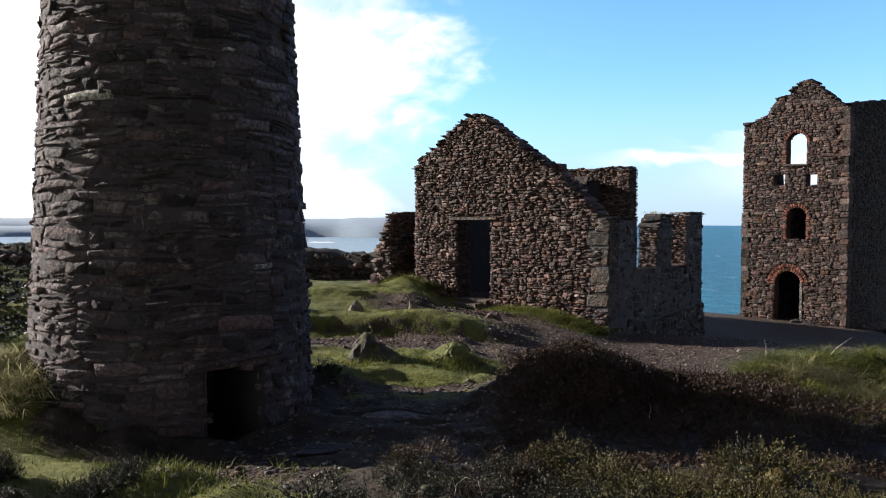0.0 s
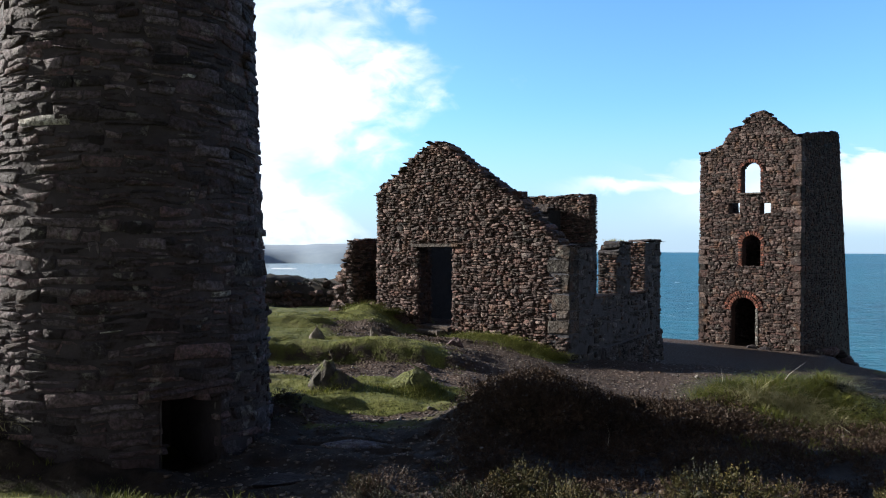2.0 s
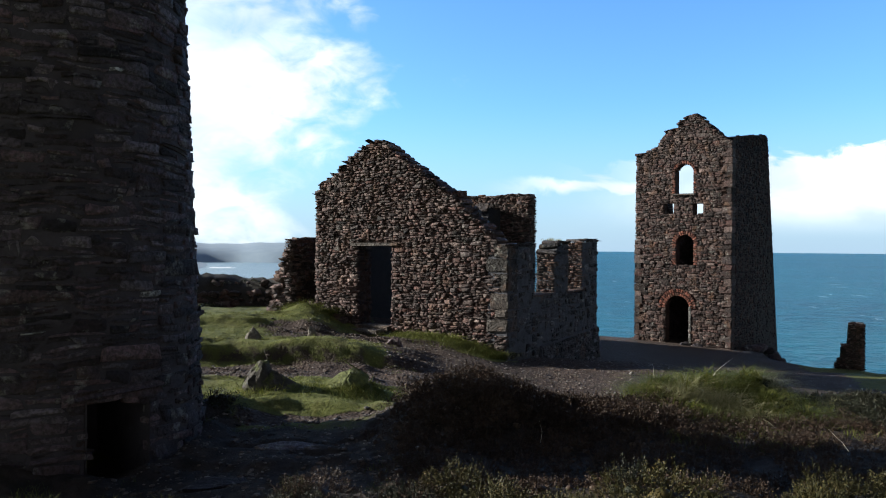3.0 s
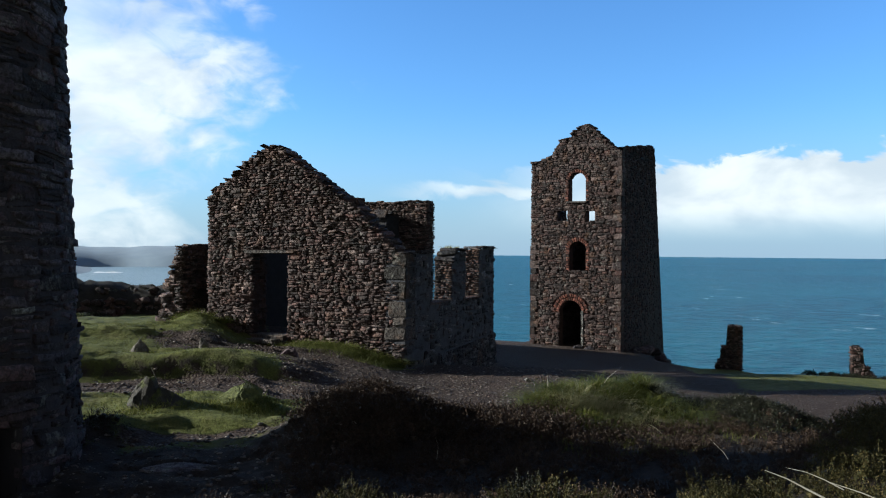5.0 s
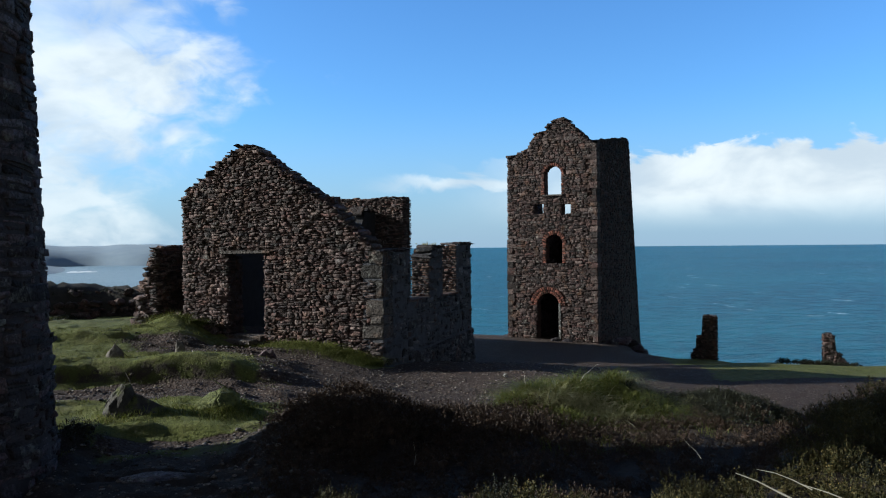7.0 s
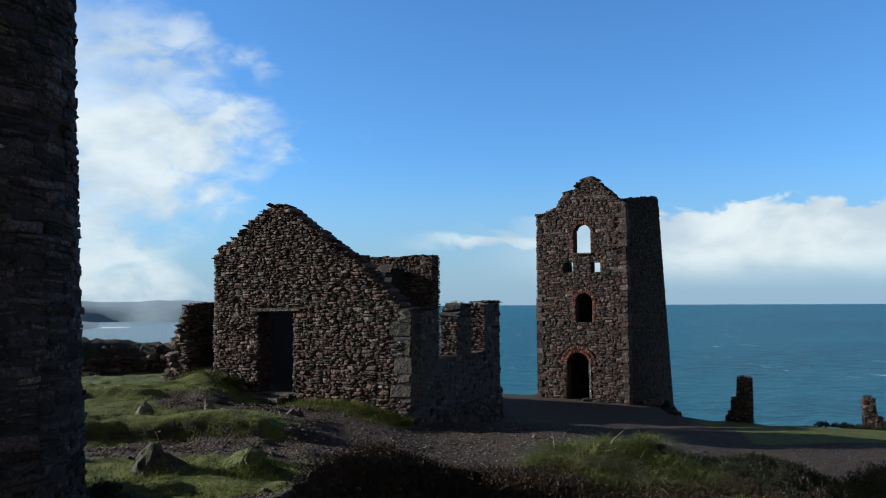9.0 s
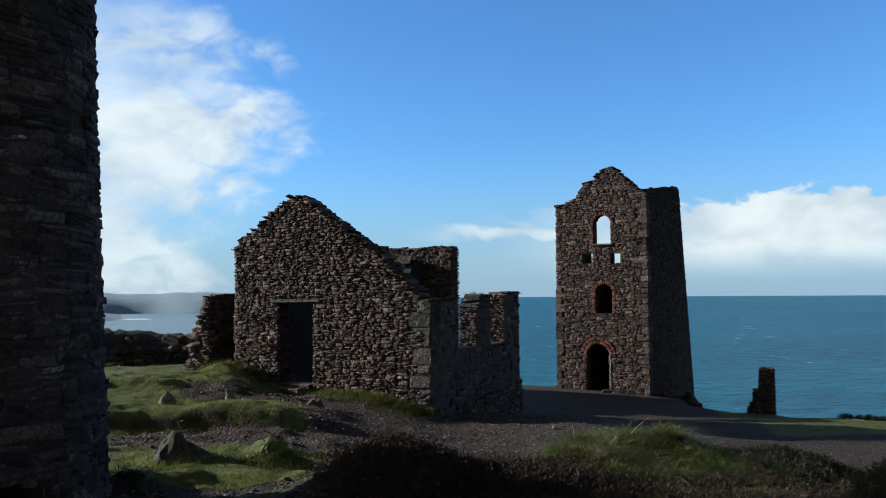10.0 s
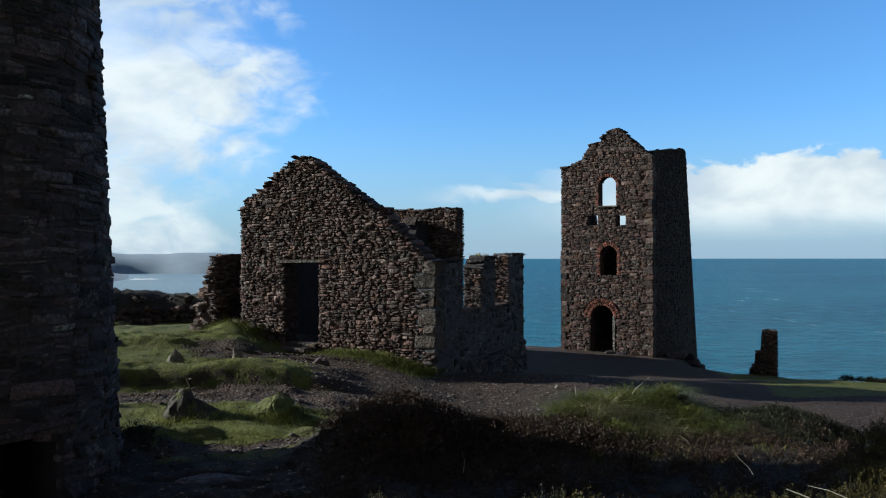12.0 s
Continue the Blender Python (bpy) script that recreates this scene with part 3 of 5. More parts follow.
def land(x, y):
    x, y = np.asarray(x, float), np.asarray(y, float)
    fall = np.log1p(np.exp((x - 1.0) * 2.0)) / 2.0
    z = -2.3 * (1 - np.exp(-fall / 9.0)) * np.maximum(smooth(y, 8.0, 11.5), smooth(x, 5.6, 10)) - 0.03 * np.clip(y - 18, 0, 30) * smooth(x, 0, 6)
    z = z + 0.03 * np.clip(-x - 1.5, 0, 14) * smooth(y, 2, 9)
    z = z + hump(x, y, -3.0, 19.6, 1.7, 1.6, -0.06) + hump(x, y, -0.8, 19.15, 0.42, 0.4, 0.24) + hump(x, y, 0.85, 18.3, 0.7, 0.8, -0.2) + hump(x, y, 2.0, 17.1, 0.9, 0.4, 0.16, -38) + hump(x, y, -0.5, 13.5, 0.55, 0.3, 0.12) + hump(x, y, 0.4, 13.3, 0.5, 0.22, 0.08)
    z = z + (0.47 * smooth(x, 3.2, 7.2) + 0.2 * smooth(x, 9, 14)) * smooth(y, 20.5, 16.5) * smooth(y, 9.0, 12.0)
    z = z + hump(x, y, -0.4, 9.4, 1.0, 0.75, 0.14) + hump(x, y, -4.2, 7.4, 0.6, 0.6, 0.36) + hump(x, y, -1.3, 8.85, 0.22, 0.22, 0.2)
    z = z + hump(x, y, 5.75, 8.6, 0.5, 0.4, 0.13) + hump(x, y, 6.6, 8.3, 0.45, 0.4, 0.1)
    z = z - 0.55 * smooth(y, 18.4, 21.5) * smooth(x, 0.3, -0.9)
    z = z + hump(x, y, -0.35, 15.5, 0.95, 0.9, -0.16) + hump(x, y, 0.35, 17.7, 0.8, 1.1, -0.2) + hump(x, y, -2.0, 15.3, 1.0, 0.6, -0.07)
    z = z + 0.12 * np.exp(-((y - 13.4) / 0.32) ** 2) * smooth(x, 0.5, -0.4)
    # small turf terraces stepping down towards the track
    z = z + 0.19 * smooth(y + 0.1 * np.sin(0.9 * x + 0.5) + 0.16 * fbm(0.9 * x, 0.5 * y, 3, 3), 12.9, 13.12) * smooth(x, 2.3, -0.3) + 0.19 * smooth(y + 0.2 * fbm(0.8 * x, 0.6 * y, 3, 4), 16.6, 17.5) * smooth(x, 0.1, -0.7)
    z = z + 0.08 * smooth(y + 0.1 * np.sin(3 * x), 8.95, 9.15) * smooth(x, 0.8, 0.3) * smooth(y, 12, 11.6)
    z = z + hump(x, y, -0.78, 9.9, 0.3, 0.22, 0.13) + hump(x, y, 0.22, 9.95, 0.25, 0.2, 0.17)
    # the bank on which the camera stands, and its heathery and grassy ridges
    z = z + hump(x, y, 1.32, 8.2, 0.52, 0.5, 0.48, -12) + hump(x, y, 2.7, 8.1, 0.62, 0.5, 0.19)
    z = z + hump(x, y, 4.0, 9.0, 0.5, 0.34, 0.3) + hump(x, y, 4.85, 8.95, 0.36, 0.36, 0.26) + hump(x, y, 3.72, 8.92, 0.2, 0.22, 0.1) + hump(x, y, 4.35, 8.9, 0.16, 0.2, 0.09) + hump(x, y, 4.98, 8.85, 0.2, 0.22, 0.13)
    on = smooth(y - bank_edge(x), 0.75, -0.15) * smooth(x, -1.5, -0.2)
    z = z * (1 - on) + on * (0.22 + 0.13 * smooth(x, 0.8, 2.2) + 0.2 * smooth(x, 3.2, 5.0))
    z = z + on * 0.09 * (clumps(x, y) - 0.5)
    z = z + hump(x, y, -2.75, 8.0, 1.5, 1.5, -0.16)
    z = z + hump(x, y, -3.9, 5.9, 0.55, 0.6, 0.1) + hump(x, y, -4.6, 7.3, 0.6, 0.5, 0.15) + hump(x, y, -2.0, 5.3, 0.9, 0.3, 0.1)
    rad = np.hypot(x + 2.744, y - 7.992)
    z = z + (0.17 + 0.1 * smooth(x, -2.2, -3.2)) * np.exp(-((rad - 1.38) / 0.24) ** 2) * (0.75 + 0.35 * np.sin(9 * x) * np.sin(7 * y))
    z = z + 0.17 * (clumps(0.75 * x, 0.9 * y) - 0.4) * smooth(x, -0.9, -1.6) * smooth(y, 6.3, 5.5) * smooth(y, 2.5, 3.5)
    z = z + waves(x, y) * smooth(np.hypot(x, y), 0.5, 3.0)
    # the old hedge bank towards the bay, then the cliffs
    z = z - 0.35 * smooth(y, 24, 32) * smooth(x, 3, -2)
    back = np.interp(x, [-60, 4, 8, 12, 14, 20], [39, 46, 36.5, 35.2, 37.5, 40])
    off = np.maximum(np.clip(x - cliff_x(y), 0, None), np.clip(y - back, 0, None))
    z = z - 0.42 * off ** 1.35 - 0.9 * off
    return np.maximum(z, -45.0)


def gravel_zone(x, y):
    strip = np.exp(-((y - 12.05 + 0.1 * np.sin(2.2 * x)) / 0.88) ** 6) * smooth(x, -3.6, -2.6)
    field = smooth(x - 11.2 - 0.48 * (y - 16), -0.5, 0.6) * smooth(y, 14.2, 15.0)
    s, q = (x - 3.54) * 0.616 + (y - 16.6) * 0.788, (x - 3.54) * -0.788 + (y - 16.6) * 0.616
    verge = smooth(s + 0.12 * np.sin(4 * q), -1.15, -0.75) * smooth(s, 0.6, 0.2) * smooth(q, -0.25, 0.1) * smooth(q, 2.9, 2.6)
    road = smooth(x, 0.35, 1.1) * smooth(y, 10.6, 11.4) * (1 - field) * (1 - verge)
    door = np.exp(-(((x - 0.8) / 0.9) ** 2 + ((y - 16.8) / 1.6) ** 2) ** 2)
    worn = 0.8 * np.exp(-(((x + 0.6 + 0.3 * np.sin(3 * y)) / 1.4) ** 2 + ((y - 16.5) / 1.0) ** 2) ** 2)
    yard = smooth(x, 9.0, 10.5) * smooth(y, 24, 26) * smooth(x, 20, 18.5)
    near = np.exp(-((y - 8.75) / 0.24) ** 4) * smooth(x, -1.4, -0.9) * smooth(x, 0.7, 0.3)
    foot = 0.8 * np.exp(-(((x + 1.3) / 0.75) ** 2 + ((y - 5.75) / 0.3) ** 2) ** 2)
    return np.clip(np.maximum.reduce([strip, road, door, worn, yard, near, foot]) * (1 - verge), 0, 1)


def earth_zone(x, y):
    heath = smooth(y, 6.2, 5.4) * smooth(x + 0.25 * np.sin(2.7 * y) + 0.15 * np.sin(6.1 * y), -1.3, -0.4) * smooth(y + 0.3 * np.sin(2.1 * x), 1.3, 2.1) + hump(x, y, 1.8, 7.9, 1.3, 0.9, 1.4, -10) + smooth(y, 7.9, 7.4) * smooth(x, 0.3, 0.9) * smooth(y + 0.3 * np.sin(2.1 * x), 1.3, 2.1)
    ring = np.exp(-((np.hypot(x + 2.744, y - 7.992) - 1.5) / 0.42) ** 2) * 0.85 * smooth(x, -3.9, -3.3)
    # turf step faces: peaty earth, tinted dark for their shade as well
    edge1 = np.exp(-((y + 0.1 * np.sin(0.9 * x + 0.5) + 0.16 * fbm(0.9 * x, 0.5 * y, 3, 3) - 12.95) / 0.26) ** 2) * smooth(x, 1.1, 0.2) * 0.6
    edge2 = np.exp(-((y + 0.2 * fbm(0.8 * x, 0.6 * y, 3, 4) - 17.0) / 0.2) ** 2) * smooth(x, 0.1, -0.5) * smooth(x, -2.6, -1.6) * 0.2
    bare = 0.62 * np.exp(-(((x + 0.15 + 0.3 * np.sin(3 * y)) / 0.95) ** 2 + ((y - 16.5) / 1.1) ** 2) ** 2) + 0.5 * np.exp(-(((x + 1.6) / 0.8) ** 2 + ((y - 18.9) / 0.35) ** 2))
    moor = 0.7 * smooth(x, -5.2, -6.5) * smooth(y, 9.5, 11) * (0.4 + 0.6 * np.sin(0.31 * x + 0.4 * np.sin(0.5 * y)) * np.sin(0.43 * y))
    # trodden earth, also darkening the ground where the stack's shadow lies
    foot = np.exp(-(((x + 0.7) / 1.9) ** 2 + ((y - 7.1) / 1.4) ** 2) ** 3)
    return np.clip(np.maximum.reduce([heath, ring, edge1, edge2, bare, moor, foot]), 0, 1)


def spread(near0, near1, step, far0, far1):
    """Places along an axis: close-set in the middle, ever wider outwards."""
    mid = list(np.arange(near0, near1, step))
    lo, hi, d = [near0], [near1], step
    while lo[-1] > far0:
        d *= 1.22
        lo.append(lo[-1] - d)
    d = step
    while hi[-1] < far1:
        d *= 1.22
        hi.append(hi[-1] + d)
    return np.array(lo[:0:-1] + mid + hi)


def build_ground():
    xs, ys = spread(-7, 9, 0.075, -900, 120), spread(2.5, 20, 0.075, -400, 140)
    X, Y = np.meshgrid(xs, ys)
    Z = land(X, Y)
    v = np.stack([X.ravel(), Y.ravel(), Z.ravel()], 1)
    nx, ny = len(xs), len(ys)
    i = (np.arange(ny - 1)[:, None] * nx + np.arange(nx - 1)[None]).ravel()
    t = np.concatenate([np.stack([i, i + 1, i + nx + 1], 1), np.stack([i, i + nx + 1, i + nx], 1)])
    me = bulk_mesh("ground", v, t, M_GROUND)
    me.polygons.foreach_set("use_smooth", np.ones(len(t), dtype=bool))
    zone = me.color_attributes.new("zone", "FLOAT_COLOR", "POINT")
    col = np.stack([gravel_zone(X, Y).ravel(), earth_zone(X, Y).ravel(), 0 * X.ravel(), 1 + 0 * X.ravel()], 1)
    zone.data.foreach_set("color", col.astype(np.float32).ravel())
    tagged(new("ground", me), "cliff-top turf with gravel tracks and bare earth", "ground", kind="structure")


build_ground()


def build_sea():
    n, rings = 128, [0.0, 60, 200, 600, 1500, 3000, 4880]
    v, f = [(0, 0, -20)], []
    for r in rings[1:]:
        v += [(r * math.cos(2 * math.pi * k / n), r * math.sin(2 * math.pi * k / n), -20) for k in range(n)]
    for k in range(n):
        f.append((0, 1 + k, 1 + (k + 1) % n))
    for q in range(len(rings) - 2):
        for k in range(n):
            a, b = 1 + q * n + k, 1 + q * n + (k + 1) % n
            f.append((a, b, b + n, a + n))
    tagged(new("water", mesh_from("water", v, f, M_SEA)), "teal-blue sea with small white wave crests", "sea", kind="structure")


build_sea()


def coast(label, az0, az1, taper_to, near, prof, mat):
    """A long low cliffed coast across the bay, as a strip of land by compass bearing."""
    az = np.linspace(az0, az1, 180)
    d_in = near + 70 * np.sin(az * 0.21) + 25 * np.sin(az * 0.7 + 1) + 500 * smooth(az, -12, -40)
    taper = smooth(az, az1, taper_to)
    v = []
    for a, d, tp in zip(az, d_in, taper):
        for off, z in prof:
            zz = -22 + (z + 22) * tp * (1 + 0.05 * math.sin(a * 0.9) + 0.02 * math.sin(a * 2.7))
            v.append(((d + off) * math.sin(radians(a)), (d + off) * math.cos(radians(a)), zz))
    m = len(prof)
    f = [(i * m + j, i * m + j + 1, (i + 1) * m + j + 1, (i + 1) * m + j) for i in range(len(az) - 1) for j in range(m - 1)]
    me = mesh_from("backdrop", v, f, mat)
    me.polygons.foreach_set("use_smooth", np.ones(len(f), dtype=bool))
    tagged(new("backdrop", me), label, "headland", kind="structure")


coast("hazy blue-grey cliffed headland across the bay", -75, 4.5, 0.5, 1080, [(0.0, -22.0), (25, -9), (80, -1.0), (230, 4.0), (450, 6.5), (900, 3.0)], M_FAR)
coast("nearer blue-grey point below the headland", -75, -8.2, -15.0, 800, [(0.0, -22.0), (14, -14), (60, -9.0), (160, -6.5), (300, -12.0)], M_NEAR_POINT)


def build_surf():
    """Breaking water at the foot of the point."""
    g = np.random.default_rng(33)
    v, f = [], []
    for i in range(14):
        a = radians(g.uniform(-9.8, -7.9))
        d, w, h = g.uniform(775, 800), g.uniform(1.5, 6), g.uniform(0.2, 0.7)
        x, y = d * math.sin(a), d * math.cos(a)
        k = len(v)
        v += [(x - w, y, -20.02), (x + w, y, -20.02), (x + w * 0.4, y + 5, -20 + h), (x - w * 0.5, y + 5, -20 + h), (x, y + 12, -20.02)]
        f += [(k, k + 1, k + 2, k + 3), (k + 1, k + 4, k + 2), (k + 3, k + 2, k + 4), (k, k + 3, k + 4)]
    tagged(new("surf", mesh_from("surf", v, f, M_FOAM)), "white surf breaking at the foot of the point", "surf", kind="stuff")


build_surf()


# ---- the round chimney stack ----
STACK = Vector((-2.744, 7.992, 0))


def stack_r(z):
    return 1.385 - 0.046 * z


def build_stack():
    base = -0.45
    top = 11.5
    st = thing("chimney_stack", (STACK.x, STACK.y, -0.2), "round dark slate chimney stack with a flue opening at its foot", "chimney stack")
    a0, a1 = radians(-61.5), radians(-37.5)   # the flue opening, as seen from the axis
    z0, z1 = -0.25, 0.6
    angles = sorted({*np.linspace(-math.pi, math.pi, 73)[:-1].round(5), round(a0, 5), round(a1, 5)})
    zs = sorted({base, z0, z1, *np.linspace(1.2, top, 10)})
    bm = bmesh.new()
    grid = [[bm.verts.new((STACK.x + (stack_r(z) - 0.013) * math.cos(a), STACK.y + (stack_r(z) - 0.013) * math.sin(a), z)) for a in angles] for z in zs]
    n = len(angles)
    for i in range(len(zs) - 1):
        for j in range(n):
            mid = angles[j] + 0.01
            if a0 <= mid < a1 - 0.001 and z0 <= zs[i] + 0.01 < z1:
                continue
            bm.faces.new((grid[i][j], grid[i][(j + 1) % n], grid[i + 1][(j + 1) % n], grid[i + 1][j]))
    bm.faces.new(grid[-1])
    c = Vector((math.cos((a0 + a1) / 2), math.sin((a0 + a1) / 2), 0))
    s = Vector((-c.y, c.x, 0))
    def p(q, w, z):
        return bm.verts.new(STACK + c * q + s * w + Vector((0, 0, z)))
    hw = 0.275
    f = [[p(q, w, z) for w, z in ((-hw, z0), (hw, z0), (hw, z1), (-hw, z1))] for q in (1.36, 0.3)]
    for k in range(4):
        bm.faces.new((f[0][k], f[0][(k + 1) % 4], f[1][(k + 1) % 4], f[1][k]))
    bm.faces.new(f[1])
    me = bpy.data.meshes.new("shaft")
    bm.to_mesh(me)
    bm.free()
    me.materials.append(M_STACK)
    shaft = part("shaft", me, st)
    r = np.random.default_rng(11)
    stones, per = [], 2 * math.pi * 1.3
    h0, h1 = (a0 + math.pi) * 1.3, (a1 + math.pi) * 1.3
    for poly in fitted_stones(split(0, base, per, top, 0.64, 0.185, r, (0.28, 0.3)), r, (0.006, 0.03)):
        u, z = np.mean(poly, 0)
        if z < z1 + 0.12 and h0 - 0.12 < u < h1 + 0.12:
            if z > z1:
                poly = clip_half(poly, (0, -1), -z1 + 0.02)
            elif u < (h0 + h1) / 2:
                poly = clip_half(poly, (1, 0), h0 + r.uniform(-0.03, 0.03))
            else:
                poly = clip_half(poly, (-1, 0), -h1 + r.uniform(-0.03, 0.03))
            if len(poly) < 3 or np.ptp([p[0] for p in poly]) < 0.05:
                continue
            u, z = np.mean(poly, 0)
        ang = u / 1.3 - math.pi
        zz = z + 0.05 * math.sin(2.3 * ang + 0.8 * z) + 0.04 * math.sin(5.1 * ang + 1.9 * z)
        grow = stack_r(z) / 1.3
        shape = cut_corners([((p[0] - u) * grow, p[1] - z) for p in poly], r)
        out = Vector((math.cos(ang), math.sin(ang), 0))
        along = Vector((-out.y, out.x, 0))
        place = STACK + out * (stack_r(zz) - 0.03) + Vector((0, 0, zz))
        proud = 0.027 + (0.012 if r.random() < 0.12 else 0)
        stones.append((Matrix.Translation(place) @ Matrix((along, Vector((0, 0, 1)), out)).transposed().to_4x4(), faced_stone(shape, r, proud, 0.06)))
    pieces = lay(shaft, stones, M_KILLAS, M_KILLAS_REST, 300, (-0.9, 2.0, 2.2), r, 0.4)
    for spot in ((-1.72, 7.02, 3.52), (-2.45, 6.66, 1.25), (-3.35, 6.85, 3.0), (-3.6, 6.95, 2.95), (-1.5, 7.5, 1.3)):
        near = min(pieces, key=lambda o: (o.matrix_basis.translation - Vector(spot)).length)
        near.data.materials[0] = M_PALE
        tagged(near, "pale lichened stone")
    lintel = Matrix.Translation(STACK + c * 1.31 + Vector((0, 0, 0.645))) @ Matrix((s, -c, Vector((0, 0, 1)))).transposed().to_4x4()
    part("lintel", block("lintel", lintel, (0.8, 0.12, 0.1), M_KILLAS, 0.03, 5, 0.025), st)


build_stack()

# ---- the roofless winding house ----
HC, HF, HS = (3.54, 16.6), (-0.788, 0.616), (0.616, 0.788)


def hp(q, s):
    """A place on the plan: q along the gable wall from its corner, s back from it."""
    return (HC[0] + HF[0] * q + HS[0] * s, HC[1] + HF[1] * q + HS[1] * s)


def build_house():
    house = thing("ruined_house", (*hp(2.7, 0.3), -0.1), "roofless brown rubble-stone gabled ruin with a dark doorway", "ruined building")
    r = np.random.default_rng(21)
    low = -1.3
    front_top = steps((0, 1.98), (0.2, 2.0), (0.42, 2.24), (0.86, 2.62), (1.22, 2.98), (1.71, 3.28), (1.82, 3.37), (2.41, 3.79), (2.99, 4.17), (3.22, 4.36),
                      (3.35, 4.46), (3.83, 4.48), (4.0, 4.27), (4.43, 4.02), (4.83, 3.72), (5.27, 3.47), (5.42, 3.2))
    door = (3.06, -0.6, 4.06, 1.92)
    front = Wall(HC, HF, (-HS[0], -HS[1]), 5.4, 0.55, low, front_top, [door])
    fw = part("gable_wall", front.core("gable_wall", M_LIME, 0.12, 0.024), house)
    quoins = [(0.34, 1.69, 1.98), (0.54, 1.37, 1.66), (0.2, 0.94, 1.33), (0.41, 0.56, 0.9), (0.3, 0.36, 0.53), (0.5, 0.05, 0.33)]

    def at_quoin(u, z):
        return any(b - 0.02 < z < d + 0.02 and u < w for w, b, d in quoins) or (z > 1.9 and z < 2.02 and 2.85 < u < 4.28)
    stones = front.face(r, 0.42, 0.155, 0.05, skip=at_quoin, zmin=-0.75, lean=0.22) + front.capping(r, 0.17, 0.07)
    stones += front.end_face(r, front.length, 1, -0.2, 3.2, 0.4, 0.2)
    jambs = front.end_face(r, 3.06, 1, -0.2, 1.9, 0.4, 0.25) + front.end_face(r, 4.06, -1, -0.2, 1.9, 0.4, 0.25)
    lay(fw, stones, M_RUBBLE, M_RUBBLE_REST, 260, (*hp(2.4, -1), 1.2), r, 0.8)
    # the jambs take the darkened stone for the shade within the doorway
    lay(fw, jambs, M_SHADED, M_SHADED, 40, (*hp(3.5, 0.2), 1.0), r, 0.5)
    up = Vector((0, 0, 1))
    f3, s3 = Vector((*HF, 0)), Vector((*HS, 0))
    frame3 = Matrix((f3, s3, up)).transposed().to_4x4()
    for i, (w, b, d) in enumerate(quoins):
        m = Matrix.Translation((*hp(w / 2 - 0.012, 0.23), (b + d) / 2)) @ frame3
        under(new("quoin", block("quoin", m, (w, 0.52, d - b), M_GRANITE, 0.03, 40 + i, 0.022)), fw)
    part("coping_stone", block("coping_stone", Matrix.Translation((*hp(1.38, 0.28), 3.13)) @ frame3, (0.24, 0.3, 0.15), M_RUBBLE, 0.03, 53, 0.02), house)
    part("lintel", block("lintel", Matrix.Translation((*hp(3.57, 0.2), 1.965)) @ frame3, (1.4, 0.5, 0.085), M_GRANITE, 0.015, 50), house, "long slate door lintel")
    part("threshold", block("threshold", Matrix.Translation((*hp(3.6, 0.15), -0.04)) @ frame3, (1.0, 0.5, 0.12), M_GRANITE, 0.02, 51), house)
    part("doorstep", block("doorstep", Matrix.Translation((*hp(3.75, -0.28), -0.11)) @ frame3, (1.15, 0.35, 0.1), M_GRANITE, 0.02, 52), house)
    # the side wall with its two open-topped windows
    side_top = steps((0, 1.98), (1.5, 2.02), (2.6, 1.78), (2.75, 1.95), (2.95, 2.08), (4.5, 2.1), (4.65, 2.14), (5.65, 2.16))
    side = Wall(HC, HS, (-HF[0], -HF[1]), 5.65, 0.5, low, side_top, [(1.44, 0.78, 2.62, 9), (3.5, 0.72, 4.5, 9)])
    sw = part("side_wall", side.core("side_wall", M_RENDER, 0.2, 0.012), house, "side wall with a worn grey lime wash")
    stones = side.face(r, 0.6, 0.32, 0.035, zmin=-1.2, joint=(0.02, 0.05), lean=0.1, bare=0.3) + side.capping(r, 0.16, 0.06, 0.0, 5.6)
    reveals = []
    for u, sign in ((1.44, 1), (2.62, -1), (3.5, 1), (4.5, -1), (5.65, 1)):
        reveals += side.end_face(r, u, sign, 0.75 if u < 5 else -1.1, side.top(u) - 0.04, 0.3, 0.13, 0.06)
    lay(sw, stones, M_WASHED, M_WASHED_REST, 160, (*hp(0, 3.5), 1.2), r)
    lay(sw, reveals, M_RUBBLE, M_RUBBLE_REST, 80, (*hp(0, 3.5), 1.4), r, 0.6)
    for u0, u1 in ((1.44, 2.62), (3.5, 4.5)):
        m = Matrix.Translation((*hp(0.25, (u0 + u1) / 2), 0.77)) @ Matrix((s3, -f3, up)).transposed().to_4x4()
        part("window_sill", block("window_sill", m, (u1 - u0 + 0.1, 0.5, 0.06), M_RUBBLE, 0.015, 60), house)
    # a battered footing along the side wall
    m = Matrix.Translation((*hp(0.09, 3.7), -0.75)) @ Matrix((s3, -f3, up)).transposed().to_4x4() @ pose(0, 0, 0, 0, -2.5, 0)
    part("plinth", block("plinth", m, (3.9, 0.3, 0.8), M_RENDER, 0.04, 61, 0.02), house)
    for a, b, c, d in split(1.8, -1.2, 5.6, -0.36, 0.4, 0.2, r):
        m = stone_matrix((*hp(-0.075 - 0.04 * (-(b + d) / 2 - 0.75), (a + c) / 2), (b + d) / 2 + 0.04 * ((a + c) / 2 - 3.7)), s3, up, -f3, (c - a) * 1.05, (d - b) * 1.05, 0.03, r, 5.0)
        o = new("stone", shape_mesh(int(r.integers(24)), M_WASHED))
        o.matrix_basis = m
        under(o, sw)
